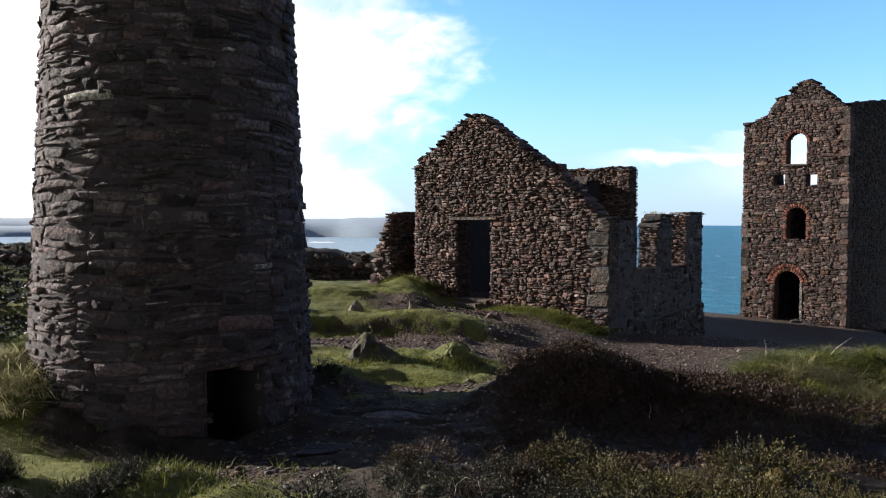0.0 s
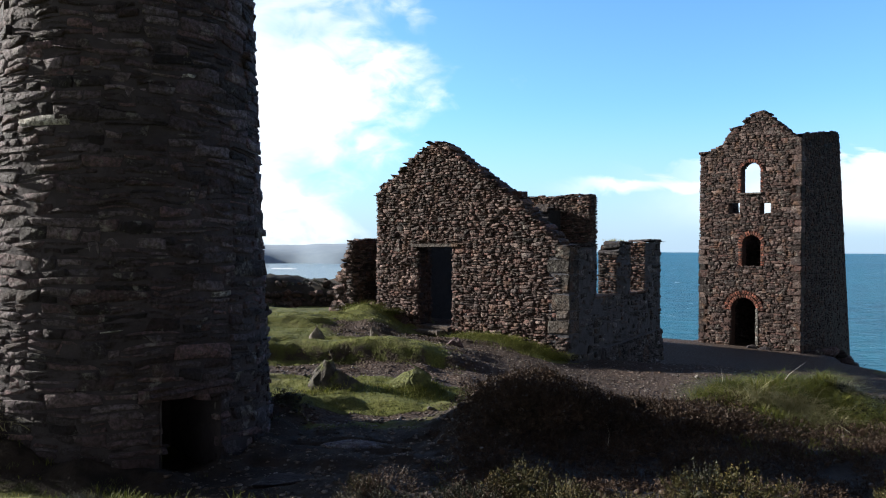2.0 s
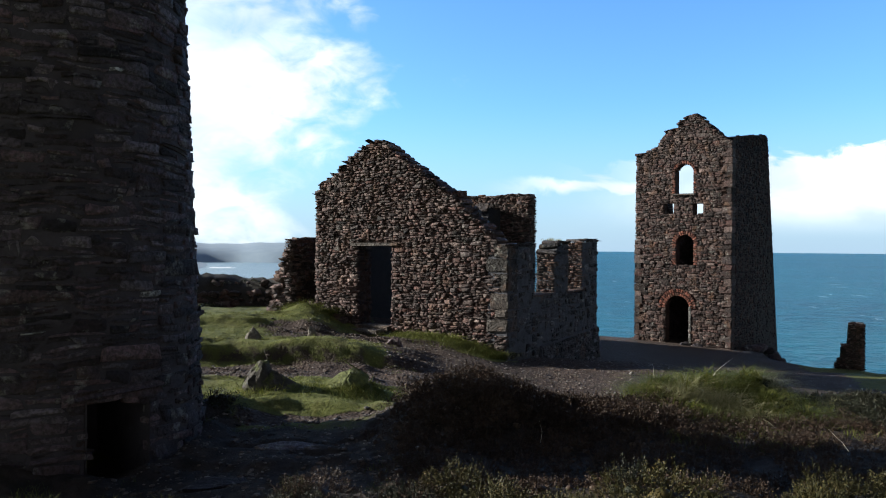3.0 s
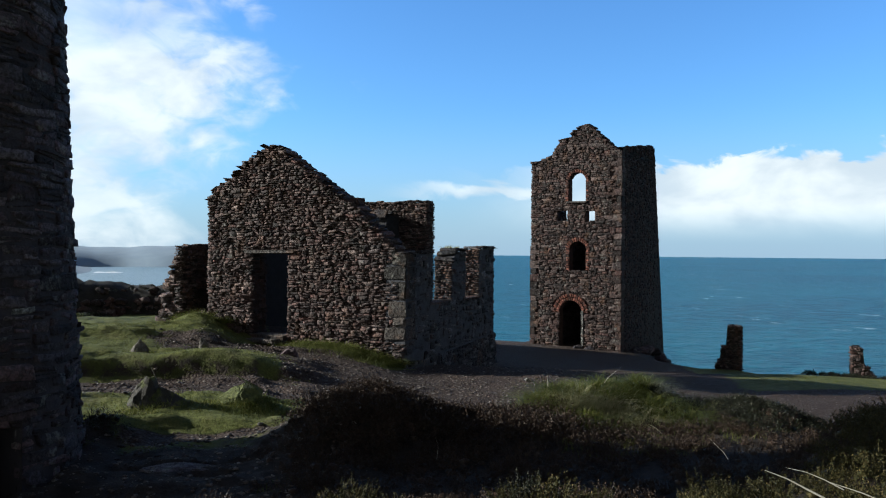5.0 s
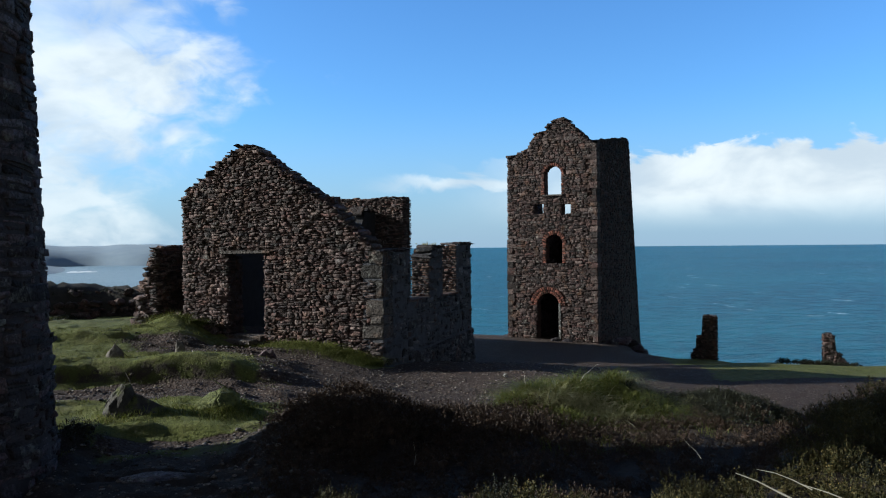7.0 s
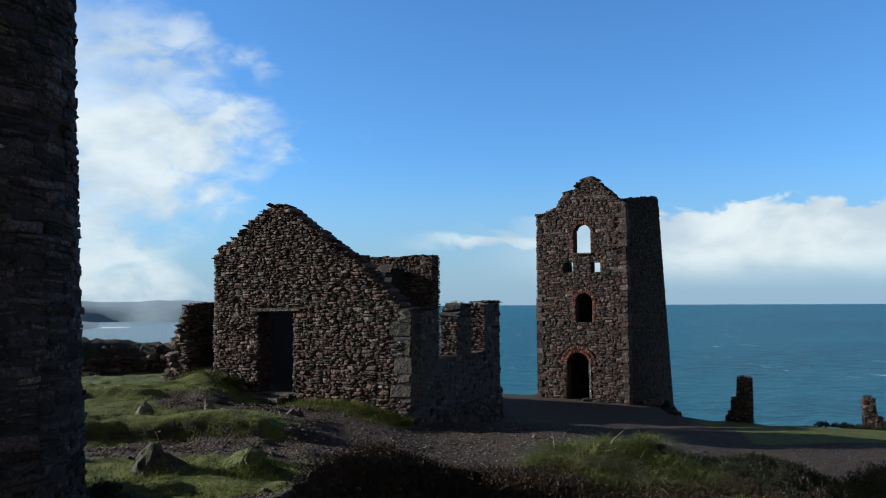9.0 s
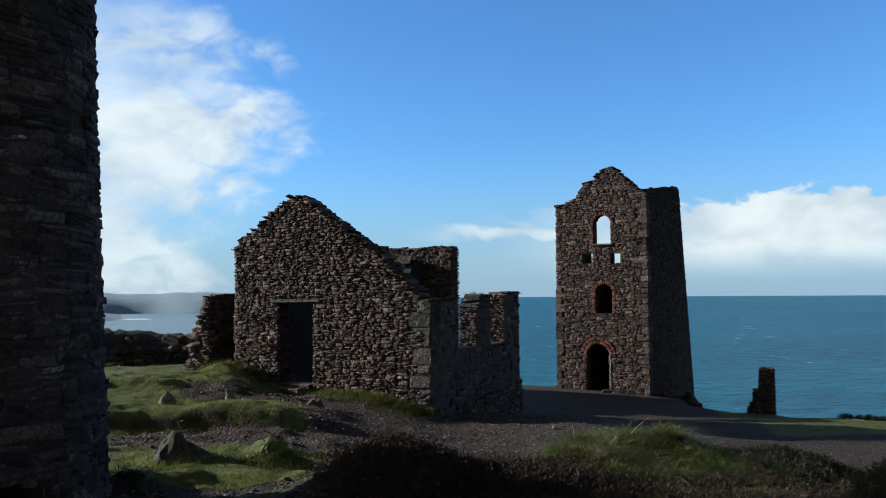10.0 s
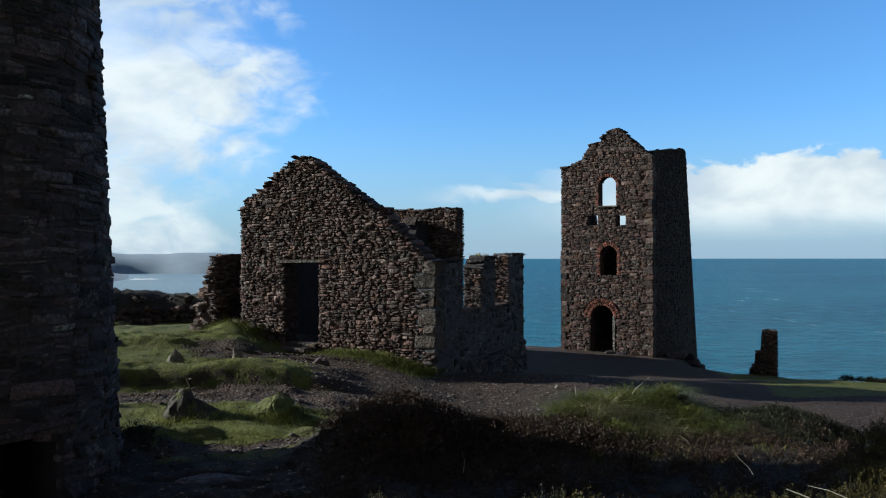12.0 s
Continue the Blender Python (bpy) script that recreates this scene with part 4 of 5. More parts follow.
    # the far long wall; its unseen top is stepped to shape cast shadows
    long_wall = Wall(hp(5.4, 0.5), HS, HF, 8.8, 0.55, low, steps((0, 2.55), (2.6, 2.5), (3.3, 1.1), (7.2, 1.1), (7.8, 3.3), (8.8, 3.3)))
    lw = part("long_wall", long_wall.core("long_wall", M_INNER_SHADE, 0.4, 0.02), house, "long wall with plaster coloured dark for the shade inside")
    lay(lw, long_wall.capping(r), M_RUBBLE, M_RUBBLE_REST, 0, (0, 0, 0), r)


build_house()


def build_rear():
    """The end wall of a further range behind the gabled ruin."""
    wall = thing("ruined_wall", (*hp(4.9, 9.7), -1.2), "tall flat-topped rubble wall behind the gabled ruin", "ruined wall")
    r = np.random.default_rng(25)
    rear_top = steps((0, 3.76), (0.7, 3.8), (1.5, 3.74), (3.2, 3.82))
    rear = Wall(hp(3.8, 9.39), HF, (-HS[0], -HS[1]), 3.2, 0.55, -2.2, rear_top)
    rw = part("wall", rear.core("wall", M_MORTAR, 0.25), wall)
    stones = rear.face(r, 0.38, 0.13, 0.06, zmin=-1.0) + rear.capping(r, 0.3, 0.08) + rear.end_face(r, 0.0, -1, -1.2, 3.7, 0.45, 0.15)
    lay(rw, stones, M_RUBBLE, M_RUBBLE_REST, 120, (*hp(3.8, 9), 3.2), r)
    # a wall hidden from the camera, added to cast shadow over the yard
    flank = Wall(hp(7.0, 9.94), HS, HF, 4.4, 0.55, -2.6, steps((0, 3.5), (1, 3.45), (4.4, 3.3)))
    fl = part("unseen_shadow_wall", flank.core("unseen_shadow_wall", M_MORTAR, 0.5), wall)
    lay(fl, flank.face(r, 0.6, 0.26, 0.06, zmin=-2.4) + flank.capping(r), M_RUBBLE, M_RUBBLE_REST, 0, (0, 0, 0), r)


build_rear()


def build_wing():
    """The stump of a wall beside the gable, broken down in steps."""
    wing = thing("ruined_wall", (-1.6, 20.7, 0.3), "broken stump of a rubble wall beside the gable", "ruined wall")
    r = np.random.default_rng(31)
    w = Wall((-1.33, 20.4), HS, (-HF[0], -HF[1]), 2.6, 0.22, -1.0, steps((0, 2.0), (0.2, 2.12), (2.6, 2.2)))
    body = part("wall", w.core("wall", M_MORTAR, 0.2), wing)
    stones = w.face(r, 0.35, 0.16, 0.05, zmin=-0.8) + w.capping(r, 0.3, 0.09) + w.end_face(r, 0.0, -1, -0.7, 2.1, 0.3, 0.13, 0.07)
    # steps of loose stone running down from the broken end
    for off, top in ((0.3, 1.82), (0.42, 1.52), (0.54, 1.2), (0.66, 0.86), (0.78, 0.52), (0.89, 0.24)):
        z = -0.7
        while z < top:
            h = r.uniform(0.07, 0.17)
            p = Vector((-1.33, 20.4, 0)) + Vector((*HF, 0)) * (off - 0.1 + r.uniform(-0.05, 0.05)) + Vector((*HS, 0)) * r.uniform(0.1, 0.3)
            stones.append(Matrix.Translation((p.x, p.y, z + h / 2)) @ Matrix((Vector((*HF, 0)), Vector((0, 0, 1)), -Vector((*HS, 0)))).transposed().to_4x4()
                          @ pose(0, 0, 0, r.normal(0, 5), r.normal(0, 12), r.normal(0, 5)) @ Matrix.Diagonal((r.uniform(0.2, 0.34), h * 1.1, r.uniform(0.14, 0.22), 1)))
            z += h
    lay(body, stones, M_RUBBLE, M_RUBBLE_REST, 140, (-1.4, 19, 1.2), r)


build_wing()

# ---- the tall engine house ----
EC, EF, ES = (15.70, 30.16), (-0.70711, 0.70711), (0.70711, 0.70711)


def ep(q, s):
    return (EC[0] + EF[0] * q + ES[0] * s, EC[1] + EF[1] * q + ES[1] * s)


def build_engine_house():
    eng = thing("engine_house", (*ep(2.1, 0.3), -2.3), "tall roofless stone mine engine house with red-brick arched openings", "engine house")
    r = np.random.default_rng(41)
    low = -3.2
    top = steps((0, 6.26), (0.26, 6.48), (0.62, 6.82), (1.18, 7.33), (1.4, 7.55), (1.65, 7.62), (1.97, 7.55), (2.3, 7.2), (2.36, 7.08), (2.83, 6.98), (3.05, 6.75), (3.11, 6.55),
                (3.39, 6.22), (3.9, 6.08), (4.2, 6.0))
    arch = {"upper": (1.61, 4.25, 2.40, 5.5), "middle": (1.58, 1.22, 2.35, 2.48), "door": (1.76, -3.0, 2.79, -0.12)}
    squares = [(2.47, 3.42, 2.90, 3.84), (1.19, 3.38, 1.61, 3.80)]
    holes = squares[:]
    for a, b, c, d in arch.values():
        rad = (c - a) / 2
        holes.append((a, b, c, d - rad))
        for k in range(14):   # the round head in narrow strips
            u0, u1 = a + (c - a) * k / 14, a + (c - a) * (k + 1) / 14
            mid = max(abs(u0 - (a + c) / 2), abs(u1 - (a + c) / 2)) * 0.92
            holes.append((u0, d - rad - 0.045, u1, d - rad + math.sqrt(max(rad * rad - mid * mid, 0))))
    front = Wall(EC, EF, (-ES[0], -ES[1]), 4.2, 0.5, low, top, [])
    front.holes = [h for h in holes]
    # solid columns: join each opening with its head so that one column holds one gap
    cols = []
    for a, b, c, d in arch.values():
        rad = (c - a) / 2
        for k in range(14):
            u0, u1 = a + (c - a) * k / 14, a + (c - a) * (k + 1) / 14
            mid = max(abs(u0 - (a + c) / 2), abs(u1 - (a + c) / 2)) * 0.92
            cols.append((u0, b, u1, d - rad + math.sqrt(max(rad * rad - mid * mid, 0))))
    front.holes = cols + squares
    fw = part("front_wall", front.core("front_wall", M_LIME, 0.2, 0.04), eng)
    front.holes = list(arch.values()) + squares

    def by_arch(u, z):
        for (a, b, c, d), ring in ((arch["upper"], 0.16), (arch["middle"], 0.22), (arch["door"], 0.33)):
            rad = (c - a) / 2
            if z > d - rad - 0.05 and math.hypot(u - (a + c) / 2, z - (d - rad)) < rad + ring:
                return True
        return u < 0.3 and z < 6.2 or u > 3.9 and z < 2.1
    stones = front.face(r, 0.6, 0.22, 0.04, skip=by_arch, zmin=-2.7, lean=0.16) + front.capping(r, 0.3, 0.12)
    lay(fw, stones, M_ENGINE, M_ENGINE_REST, 240, (*ep(2, -2), 1.0), r)
    up = Vector((0, 0, 1))
    e3, s3 = Vector((*EF, 0)), Vector((*ES, 0))
    fr = Matrix((e3, s3, up)).transposed().to_4x4()
    z, k = -2.7, 0
    while z < 6.1:
        h = r.uniform(0.17, 0.36)
        w = r.uniform(0.36, 0.52) if k % 2 else r.uniform(0.24, 0.34)
        under(new("quoin", block("quoin", Matrix.Translation((*ep(w / 2 - 0.015, 0.25), z + h / 2)) @ fr, (w, 0.55, h - 0.02), M_ENGINE, 0.03, 300 + k, 0.022)), fw)
        if z < 2.1:
            under(new("quoin", block("quoin", Matrix.Translation((*ep(4.2 - w / 2 + 0.015, 0.25), z + h / 2)) @ fr, (w, 0.55, h - 0.02), M_ENGINE, 0.03, 400 + k, 0.022)), fw)
        z, k = z + h, k + 1
    brick = bulk_mesh("brick", *SHAPES[2], M_BRICK)
    for (a, b, c, d), rings, size in ((arch["upper"], 1, 0.15), (arch["middle"], 1, 0.2), (arch["door"], 2, 0.16)):
        rad, uc, zc = (c - a) / 2, (a + c) / 2, d - (c - a) / 2
        for ring in range(rings):
            rr = rad + size * (ring + 0.5)
            n = int(math.pi * rr / 0.1)
            for i in range(n):
                t = math.pi * (i + 0.5) / n
                pos = front.at(uc + rr * math.cos(t), zc + rr * math.sin(t), -0.03)
                m = Matrix.Translation(pos) @ Matrix((e3, up, -s3)).transposed().to_4x4() @ pose(0, 0, 0, 0, 0, math.degrees(t)) @ Matrix.Diagonal((size - 0.012, math.pi * rr / n - 0.014, 0.055, 1))
                ob = new("brick", brick)
                ob.matrix_basis = m
                under(ob, fw)
        for sgn, u in ((1, a), (-1, c)):
            if b > -2.5:
                zb = b
                while zb < zc - 0.05:
                    m = Matrix.Translation(front.at(u - sgn * 0.07, zb + 0.05, -0.03)) @ Matrix((e3, up, -s3)).transposed().to_4x4() @ Matrix.Diagonal((0.15, 0.088, 0.05, 1))
                    ob = new("brick", brick)
                    ob.matrix_basis = m
                    under(ob, fw)
                    zb += 0.1
    part("door_jamb", block("door_jamb", Matrix.Translation((*ep(1.72, 0.06), -1.3)) @ fr, (0.09, 0.2, 1.55), M_PALE, 0.02, 70), eng, "whitewashed door jamb")
    part("window_sill", block("window_sill", Matrix.Translation((*ep(2.0, 0.05), 4.21)) @ fr, (0.95, 0.3, 0.07), M_GRANITE, 0.015, 71), eng)
    # the battered side wall, higher towards the sea
    bm = bmesh.new()
    rows = []
    for s, ztop, lean in ((0.15, 6.5, 0.0), (0.9, 6.64, 0.02), (3.0, 6.92, 0.04), (4.5, 7.1, 0.06), (4.85, 7.04, 0.06), (5.02, 6.85, 0.06)):
        col = []
        for z in np.linspace(-5.0, ztop, 14):
            grow = (ztop - z) * 0.17 * (s / 5.0) ** 3
            col.append((s + grow, -lean * (ztop - z) / 10, z))
        rows.append(col)
    outer = [[bm.verts.new((*ep(q, s), z)) for s, q, z in col] for col in rows]
    inner = [[bm.verts.new((*ep(0.75, min(s, 4.6)), z)) for s, q, z in col] for col in rows]
    for i in range(len(rows) - 1):
        for j in range(13):
            bm.faces.new((outer[i][j], outer[i + 1][j], outer[i + 1][j + 1], outer[i][j + 1]))
            bm.faces.new((inner[i][j], inner[i][j + 1], inner[i + 1][j + 1], inner[i + 1][j]))
        bm.faces.new((outer[i][13], outer[i + 1][13], inner[i + 1][13], inner[i][13]))
    for j in range(13):
        bm.faces.new((outer[-1][j], inner[-1][j], inner[-1][j + 1], outer[-1][j + 1]))
    bmesh.ops.recalc_face_normals(bm, faces=bm.faces)
    me = bpy.data.meshes.new("side_wall")
    bm.to_mesh(me)
    bm.free()
    me.materials.append(M_MORTAR)
    sw = part("side_wall", me, eng, "dark battered side wall")
    stones = []
    basis = Matrix((s3, up, -e3)).transposed().to_4x4()
    for poly in fitted_stones(split(0.42, -2.9, 5.0, 7.3, 0.6, 0.24, r), r):
        s, z = np.mean(poly, 0)
        ztop = float(np.interp(s, [0.15, 0.9, 3, 4.5, 4.85, 5.02], [6.5, 6.64, 6.92, 7.1, 7.04, 6.85]))
        poly = clip_half(poly, (0, 1), ztop + 0.02)
        if z < ztop and len(poly) > 2:
            s, z = np.mean(poly, 0)
            shape = cut_corners([(p[0] - s, p[1] - z) for p in poly], r)
            place = (*ep(0.02 - 0.04 * (s / 5) * (ztop - z) / 10, s + (ztop - z) * 0.17 * (s / 5.0) ** 3), z)
            stones.append((Matrix.Translation(place) @ basis, faced_stone(shape, r, 0.045, 0.1)))
    # darkened stone, as this side faces away from the sun
    lay(sw, stones, M_ENGINE, M_SHADED, 0, (0, 0, 0), r)
    low = -5.5
    far = Wall(ep(4.2, 0.8), ES, EF, 5.0, 0.7, low, steps((0, 5.9), (1.6, 5.5), (1.75, 3.2), (5, 3.1)))
    lay(part("far_wall", far.core("far_wall", M_MORTAR, 0.5), eng), far.face(r, 0.6, 0.25, 0.05, side=-1), M_KILLAS, M_KILLAS_REST, 0, (0, 0, 0), r)
    bob = Wall(ep(0.0, 5.4), EF, ES, 4.2, 0.8, low, steps((0, 3.4), (4.2, 3.4)))
    lay(part("bob_wall", bob.core("bob_wall", M_MORTAR, 0.5), eng), bob.face(r, 0.6, 0.25, 0.05, side=-1), M_KILLAS, M_KILLAS_REST, 0, (0, 0, 0), r)


build_engine_house()

# ---- other ruins and stones ----


def stub(name, label, corner, along, out, length, thick, low, top, seed, near, wmax=0.24, hmax=0.13):
    """A free-standing remnant of wall, stones on every side."""
    t = thing(name, (*corner, low + 0.2), label, "ruined wall", "wall stumps on the cliff edge")
    r = np.random.default_rng(seed)
    w = Wall(corner, along, out, length, thick, low, top)
    body = part("wall", w.core("wall", M_MORTAR, 0.04), t)
    stones = w.face(r, wmax, hmax, 0.05) + w.face(r, wmax, hmax, 0.05, side=-1) + w.capping(r, 0.12, 0.07)
    stones += w.end_face(r, 0, -1, low, w.top(0.01) - 0.03, wmax, hmax) + w.end_face(r, length, 1, low, w.top(length) - 0.03, wmax, hmax)
    lay(body, stones, M_RUBBLE, M_RUBBLE_REST, 60, near, r)


stub("wall_stump", "slim upright stump of dark rubble wall above the sea", (16.95, 23.65), (-0.82, 0.57), (-0.57, -0.82), 0.85, 0.42, -2.6,
     steps((0, -0.52), (0.48, -0.5), (0.49, -1.2), (0.71, -1.25), (0.72, -1.7), (0.85, -1.82)), 51, (16, 22, -1))
stub("wall_stump", "low upright stump of pale lichened rubble wall", (20.42, 21.42), (-0.73, 0.69), (-0.69, -0.73), 0.72, 0.42, -2.6,
     steps((0, -2.0), (0.12, -1.9), (0.14, -1.75), (0.3, -1.72), (0.36, -1.14), (0.72, -1.06)), 52, (19, 20, -1))


def rock(name, label, place, size, seed, mat, lean=(0, 0), point=0.0, sub=3):
    """A half-buried boulder with broken faces, a little weathered."""
    g = np.random.default_rng(500 + seed)
    bm = bmesh.new()
    d = g.normal(0, 1, (11 + 3 * sub, 3))
    d /= np.linalg.norm(d, axis=1)[:, None]
    for x, y, z in d:
        k = g.uniform(0.82, 1.1) * (1 - point * max(z, 0))
        bm.verts.new((x * k * size[0] + lean[0] * max(z, 0), y * k * size[1] + lean[1] * max(z, 0), z * size[2]))
    if point:
        bm.verts.new((lean[0] * 1.6 + size[0] * g.uniform(-0.15, 0.15), lean[1], size[2] * 1.12))
    hull = bmesh.ops.convex_hull(bm, input=bm.verts)
    bmesh.ops.delete(bm, geom=[v for v in hull["geom_interior"] if isinstance(v, bmesh.types.BMVert)], context="VERTS")
    bmesh.ops.bevel(bm, geom=bm.edges[:], offset=min(size) * 0.07, segments=1, affect="EDGES")
    bmesh.ops.triangulate(bm, faces=bm.faces)
    bmesh.ops.subdivide_edges(bm, edges=bm.edges[:], cuts=1)
    o = Vector((seed * 3.1, seed * 1.7, 0))
    for v in bm.verts:
        v.co += v.co.normalized() * min(size) * (0.16 * noise.noise(v.co * (2.2 / max(size)) + o) + 0.1 * noise.noise(v.co * (6.0 / max(size)) + o))
    bm.transform(Matrix.Translation((place[0], place[1], float(land(place[0], place[1])) + (place[2] if len(place) > 2 else 0))))
    me = bpy.data.meshes.new(name)
    bm.to_mesh(me)
    bm.free()
    me.materials.append(mat)
    return tagged(new(name, me), label, "rock", "boulders in the turf")


def mossy_rock_material(name, moss_more, light=1.0):
    m, n, b = material(name)
    g = n.make("ShaderNodeNewGeometry")
    p = g.outputs["Position"]
    stone = n.ramp(n.noise(p, 7.0, 6.0, 0.65), (0.3, (0.032 * light, 0.027 * light, 0.023 * light)), (0.55, (0.08 * light, 0.069 * light, 0.056 * light)), (0.78, (0.19 * light, 0.172 * light, 0.145 * light)))
    moss = n.ramp(n.noise(p, 18.0, 5.0), (0.3, (0.045, 0.055, 0.013)), (0.7, (0.15, 0.16, 0.042)))
    f = n.span(n.math("ADD", n.noise(p, 5.5, 6.0), moss_more), 0.48, 0.62)
    n.put(n.mix(f, stone, moss), b.inputs["Base Color"])
    b.inputs["Roughness"].default_value = 0.9
    bump(n, b, n.math("ADD", n.noise(p, 14.0, 6.0, 0.65), n.noise(p, 4.0, 4.0, 0.6)), 1.0, 0.05)
    return m


M_MOSSY = mossy_rock_material("mossy_boulder", -0.02, 0.75)
M_GREEN = mossy_rock_material("moss_covered_boulder", 0.16)
M_BARE = mossy_rock_material("bare_grey_boulder", -0.3, 1.8)
rock("boulder", "pointed mossy boulder with bare grey top", (-0.99, 9.85, -0.05), (0.23, 0.22, 0.36), 11, M_MOSSY, (0.03, 0), 0.3, 5)
rock("boulder", "low mossy boulder sunk in the turf", (-0.72, 9.8, -0.05), (0.3, 0.22, 0.2), 2, M_MOSSY, (-0.08, 0), 0.2, 5)
rock("boulder", "moss-covered boulder sunk in the turf", (0.12, 9.9, -0.05), (0.31, 0.24, 0.19), 13, M_GREEN, (0.03, 0), 0.25, 5)
rock("boulder", "pale pointed stone in the grass", (-1.68, 15.07, 0.02), (0.2, 0.16, 0.24), 4, M_BARE, (-0.02, 0), 0.5)
rock("boulder", "small pointed stone in the grass", (-0.55, 15.15, 0.07), (0.13, 0.12, 0.22), 5, M_BARE, (-0.05, 0), 0.4)
rock("boulder", "dark angular stone on the gravel", (0.98, 15.4, 0.02), (0.22, 0.18, 0.17), 6, M_KILLAS, (0.04, 0), 0.3)
rock("boulder", "flat dark stone by the stack", (-1.0, 6.55, 0.0), (0.34, 0.2, 0.07), 7, M_KILLAS)
rock("boulder", "flat stone lying by the stack", (-0.45, 7.6, -0.01), (0.4, 0.22, 0.06), 8, M_KILLAS)
rock("boulder", "square fallen block by the arched doorway", (*ep(1.75, -0.55), 0.04), (0.34, 0.25, 0.12), 9, M_KILLAS)
rock("boulder", "small fallen block by the arched doorway", (*ep(1.2, -0.5), 0.03), (0.28, 0.2, 0.1), 10, M_KILLAS)
for i in range(9):
    rock("boulder", "dark fallen stone at the foot of the engine house", (*ep(-0.35 - 0.12 * (i % 3), 0.9 + 0.66 * i), 0.05), (0.3 + 0.05 * (i % 2), 0.34, 0.2 + 0.03 * (i % 3)), 20 + i, M_KILLAS)
for i in range(8):
    q = 4.35 + 0.17 * i
    rock("boulder", "tumbled stone at the foot of the gable wall", (*hp(q, -0.22 - 0.1 * (i % 3)), 0.05), (0.16, 0.13, 0.11 + 0.02 * (i % 3)), 40 + i, M_RUBBLE, sub=2)


def build_hedge_bank():
    """An old stone-faced bank with heath on top, across the moor towards the bay."""
    xs = np.linspace(-34, 5, 190)
    prof = [(-2.2, -0.9), (-1.5, 0.02), (-1.1, 0.5), (-0.6, 0.85), (0.0, 1.0), (0.7, 0.85), (1.4, 0.4), (2.6, -0.9)]
    v, f = [], []
    for i, x in enumerate(xs):
        y = 33.5 + 0.05 * x + 1.1 * math.sin(x * 0.21) + 0.3 * math.sin(x * 1.1)
        h = 1.15 + 0.07 * math.sin(x * 0.83 + 1) + 0.07 * math.sin(x * 2.1) + 0.16 * noise.noise(Vector((x * 0.9, 0, 3)))
        g = float(land(x, y))
        for j, (o, z) in enumerate(prof):
            w = noise.noise(Vector((x * 1.7, o * 2, 7)))
            v.append((x + 0.1 * w, y + o + 0.18 * w, g + z * h + 0.16 * w + 0.08 * noise.noise(Vector((x * 5, o * 5, 1)))))
    m = len(prof)
    for i in range(len(xs) - 1):
        for j in range(m - 1):
            f.append((i * m + j, (i + 1) * m + j, (i + 1) * m + j + 1, i * m + j + 1))
    bank = thing("hedge_bank", (-10, 33.5, 0), "dark overgrown stone hedge bank on the moor", "hedge bank")
    me = mesh_from("bank", v, f, M_BANK)
    me.polygons.foreach_set("use_smooth", np.ones(len(f), dtype=bool))
    part("bank", me, bank)
    r = np.random.default_rng(61)
    stones = []
    for _ in range(700):
        x = r.uniform(-34, 5)
        y = 33.5 + 0.05 * x + 1.1 * math.sin(x * 0.21) + 0.3 * math.sin(x * 1.1)
        o, z = [(-1.5, 0.05), (-1.25, 0.4), (-0.85, 0.75), (-1.4, 0.2), (-1.7, -0.1)][int(r.integers(5))]
        s = r.uniform(0.15, 0.45)
        stones.append(Matrix.Translation((x, y + o, float(land(x, y)) + z * 1.15)) @ pose(0, 0, 0, 90 + r.normal(0, 20), r.normal(0, 20), r.normal(0, 20)) @ Matrix.Diagonal((s, s * 0.5, s * 0.35, 1)))
    lay(bank, stones, M_ENGINE, M_ENGINE_REST, 0, (0, 0, 0), r)


M_BANK = mortar_material("peaty_bank", (0.032, 0.026, 0.018))
build_hedge_bank()

# ---- plants ----


def join_copies(name, shapes, places, turns, sizes, r, mat, label, category, tilt=0.12):
    """Many small copies of a few shapes, baked into one mesh."""
    vs, ts, k = [], [], 0
    pick = r.integers(len(shapes), size=len(places))
    for i, p in enumerate(places):
        v, t = shapes[pick[i]]
        c, s = math.cos(turns[i]), math.sin(turns[i])
        size = np.broadcast_to(sizes[i], 3) if np.ndim(sizes) > 1 else np.array([sizes[i]] * 3)
        w = v * size
        lx, ly = r.normal(0, tilt, 2)
        vs.append(np.stack([w[:, 0] * c - w[:, 1] * s + lx * w[:, 2] + p[0], w[:, 0] * s + w[:, 1] * c + ly * w[:, 2] + p[1], w[:, 2] + p[2]], 1))
        ts.append(t + k)
        k += len(v)
    return tagged(new(name, bulk_mesh(name, np.concatenate(vs), np.concatenate(ts), mat)), label, category, kind="stuff")


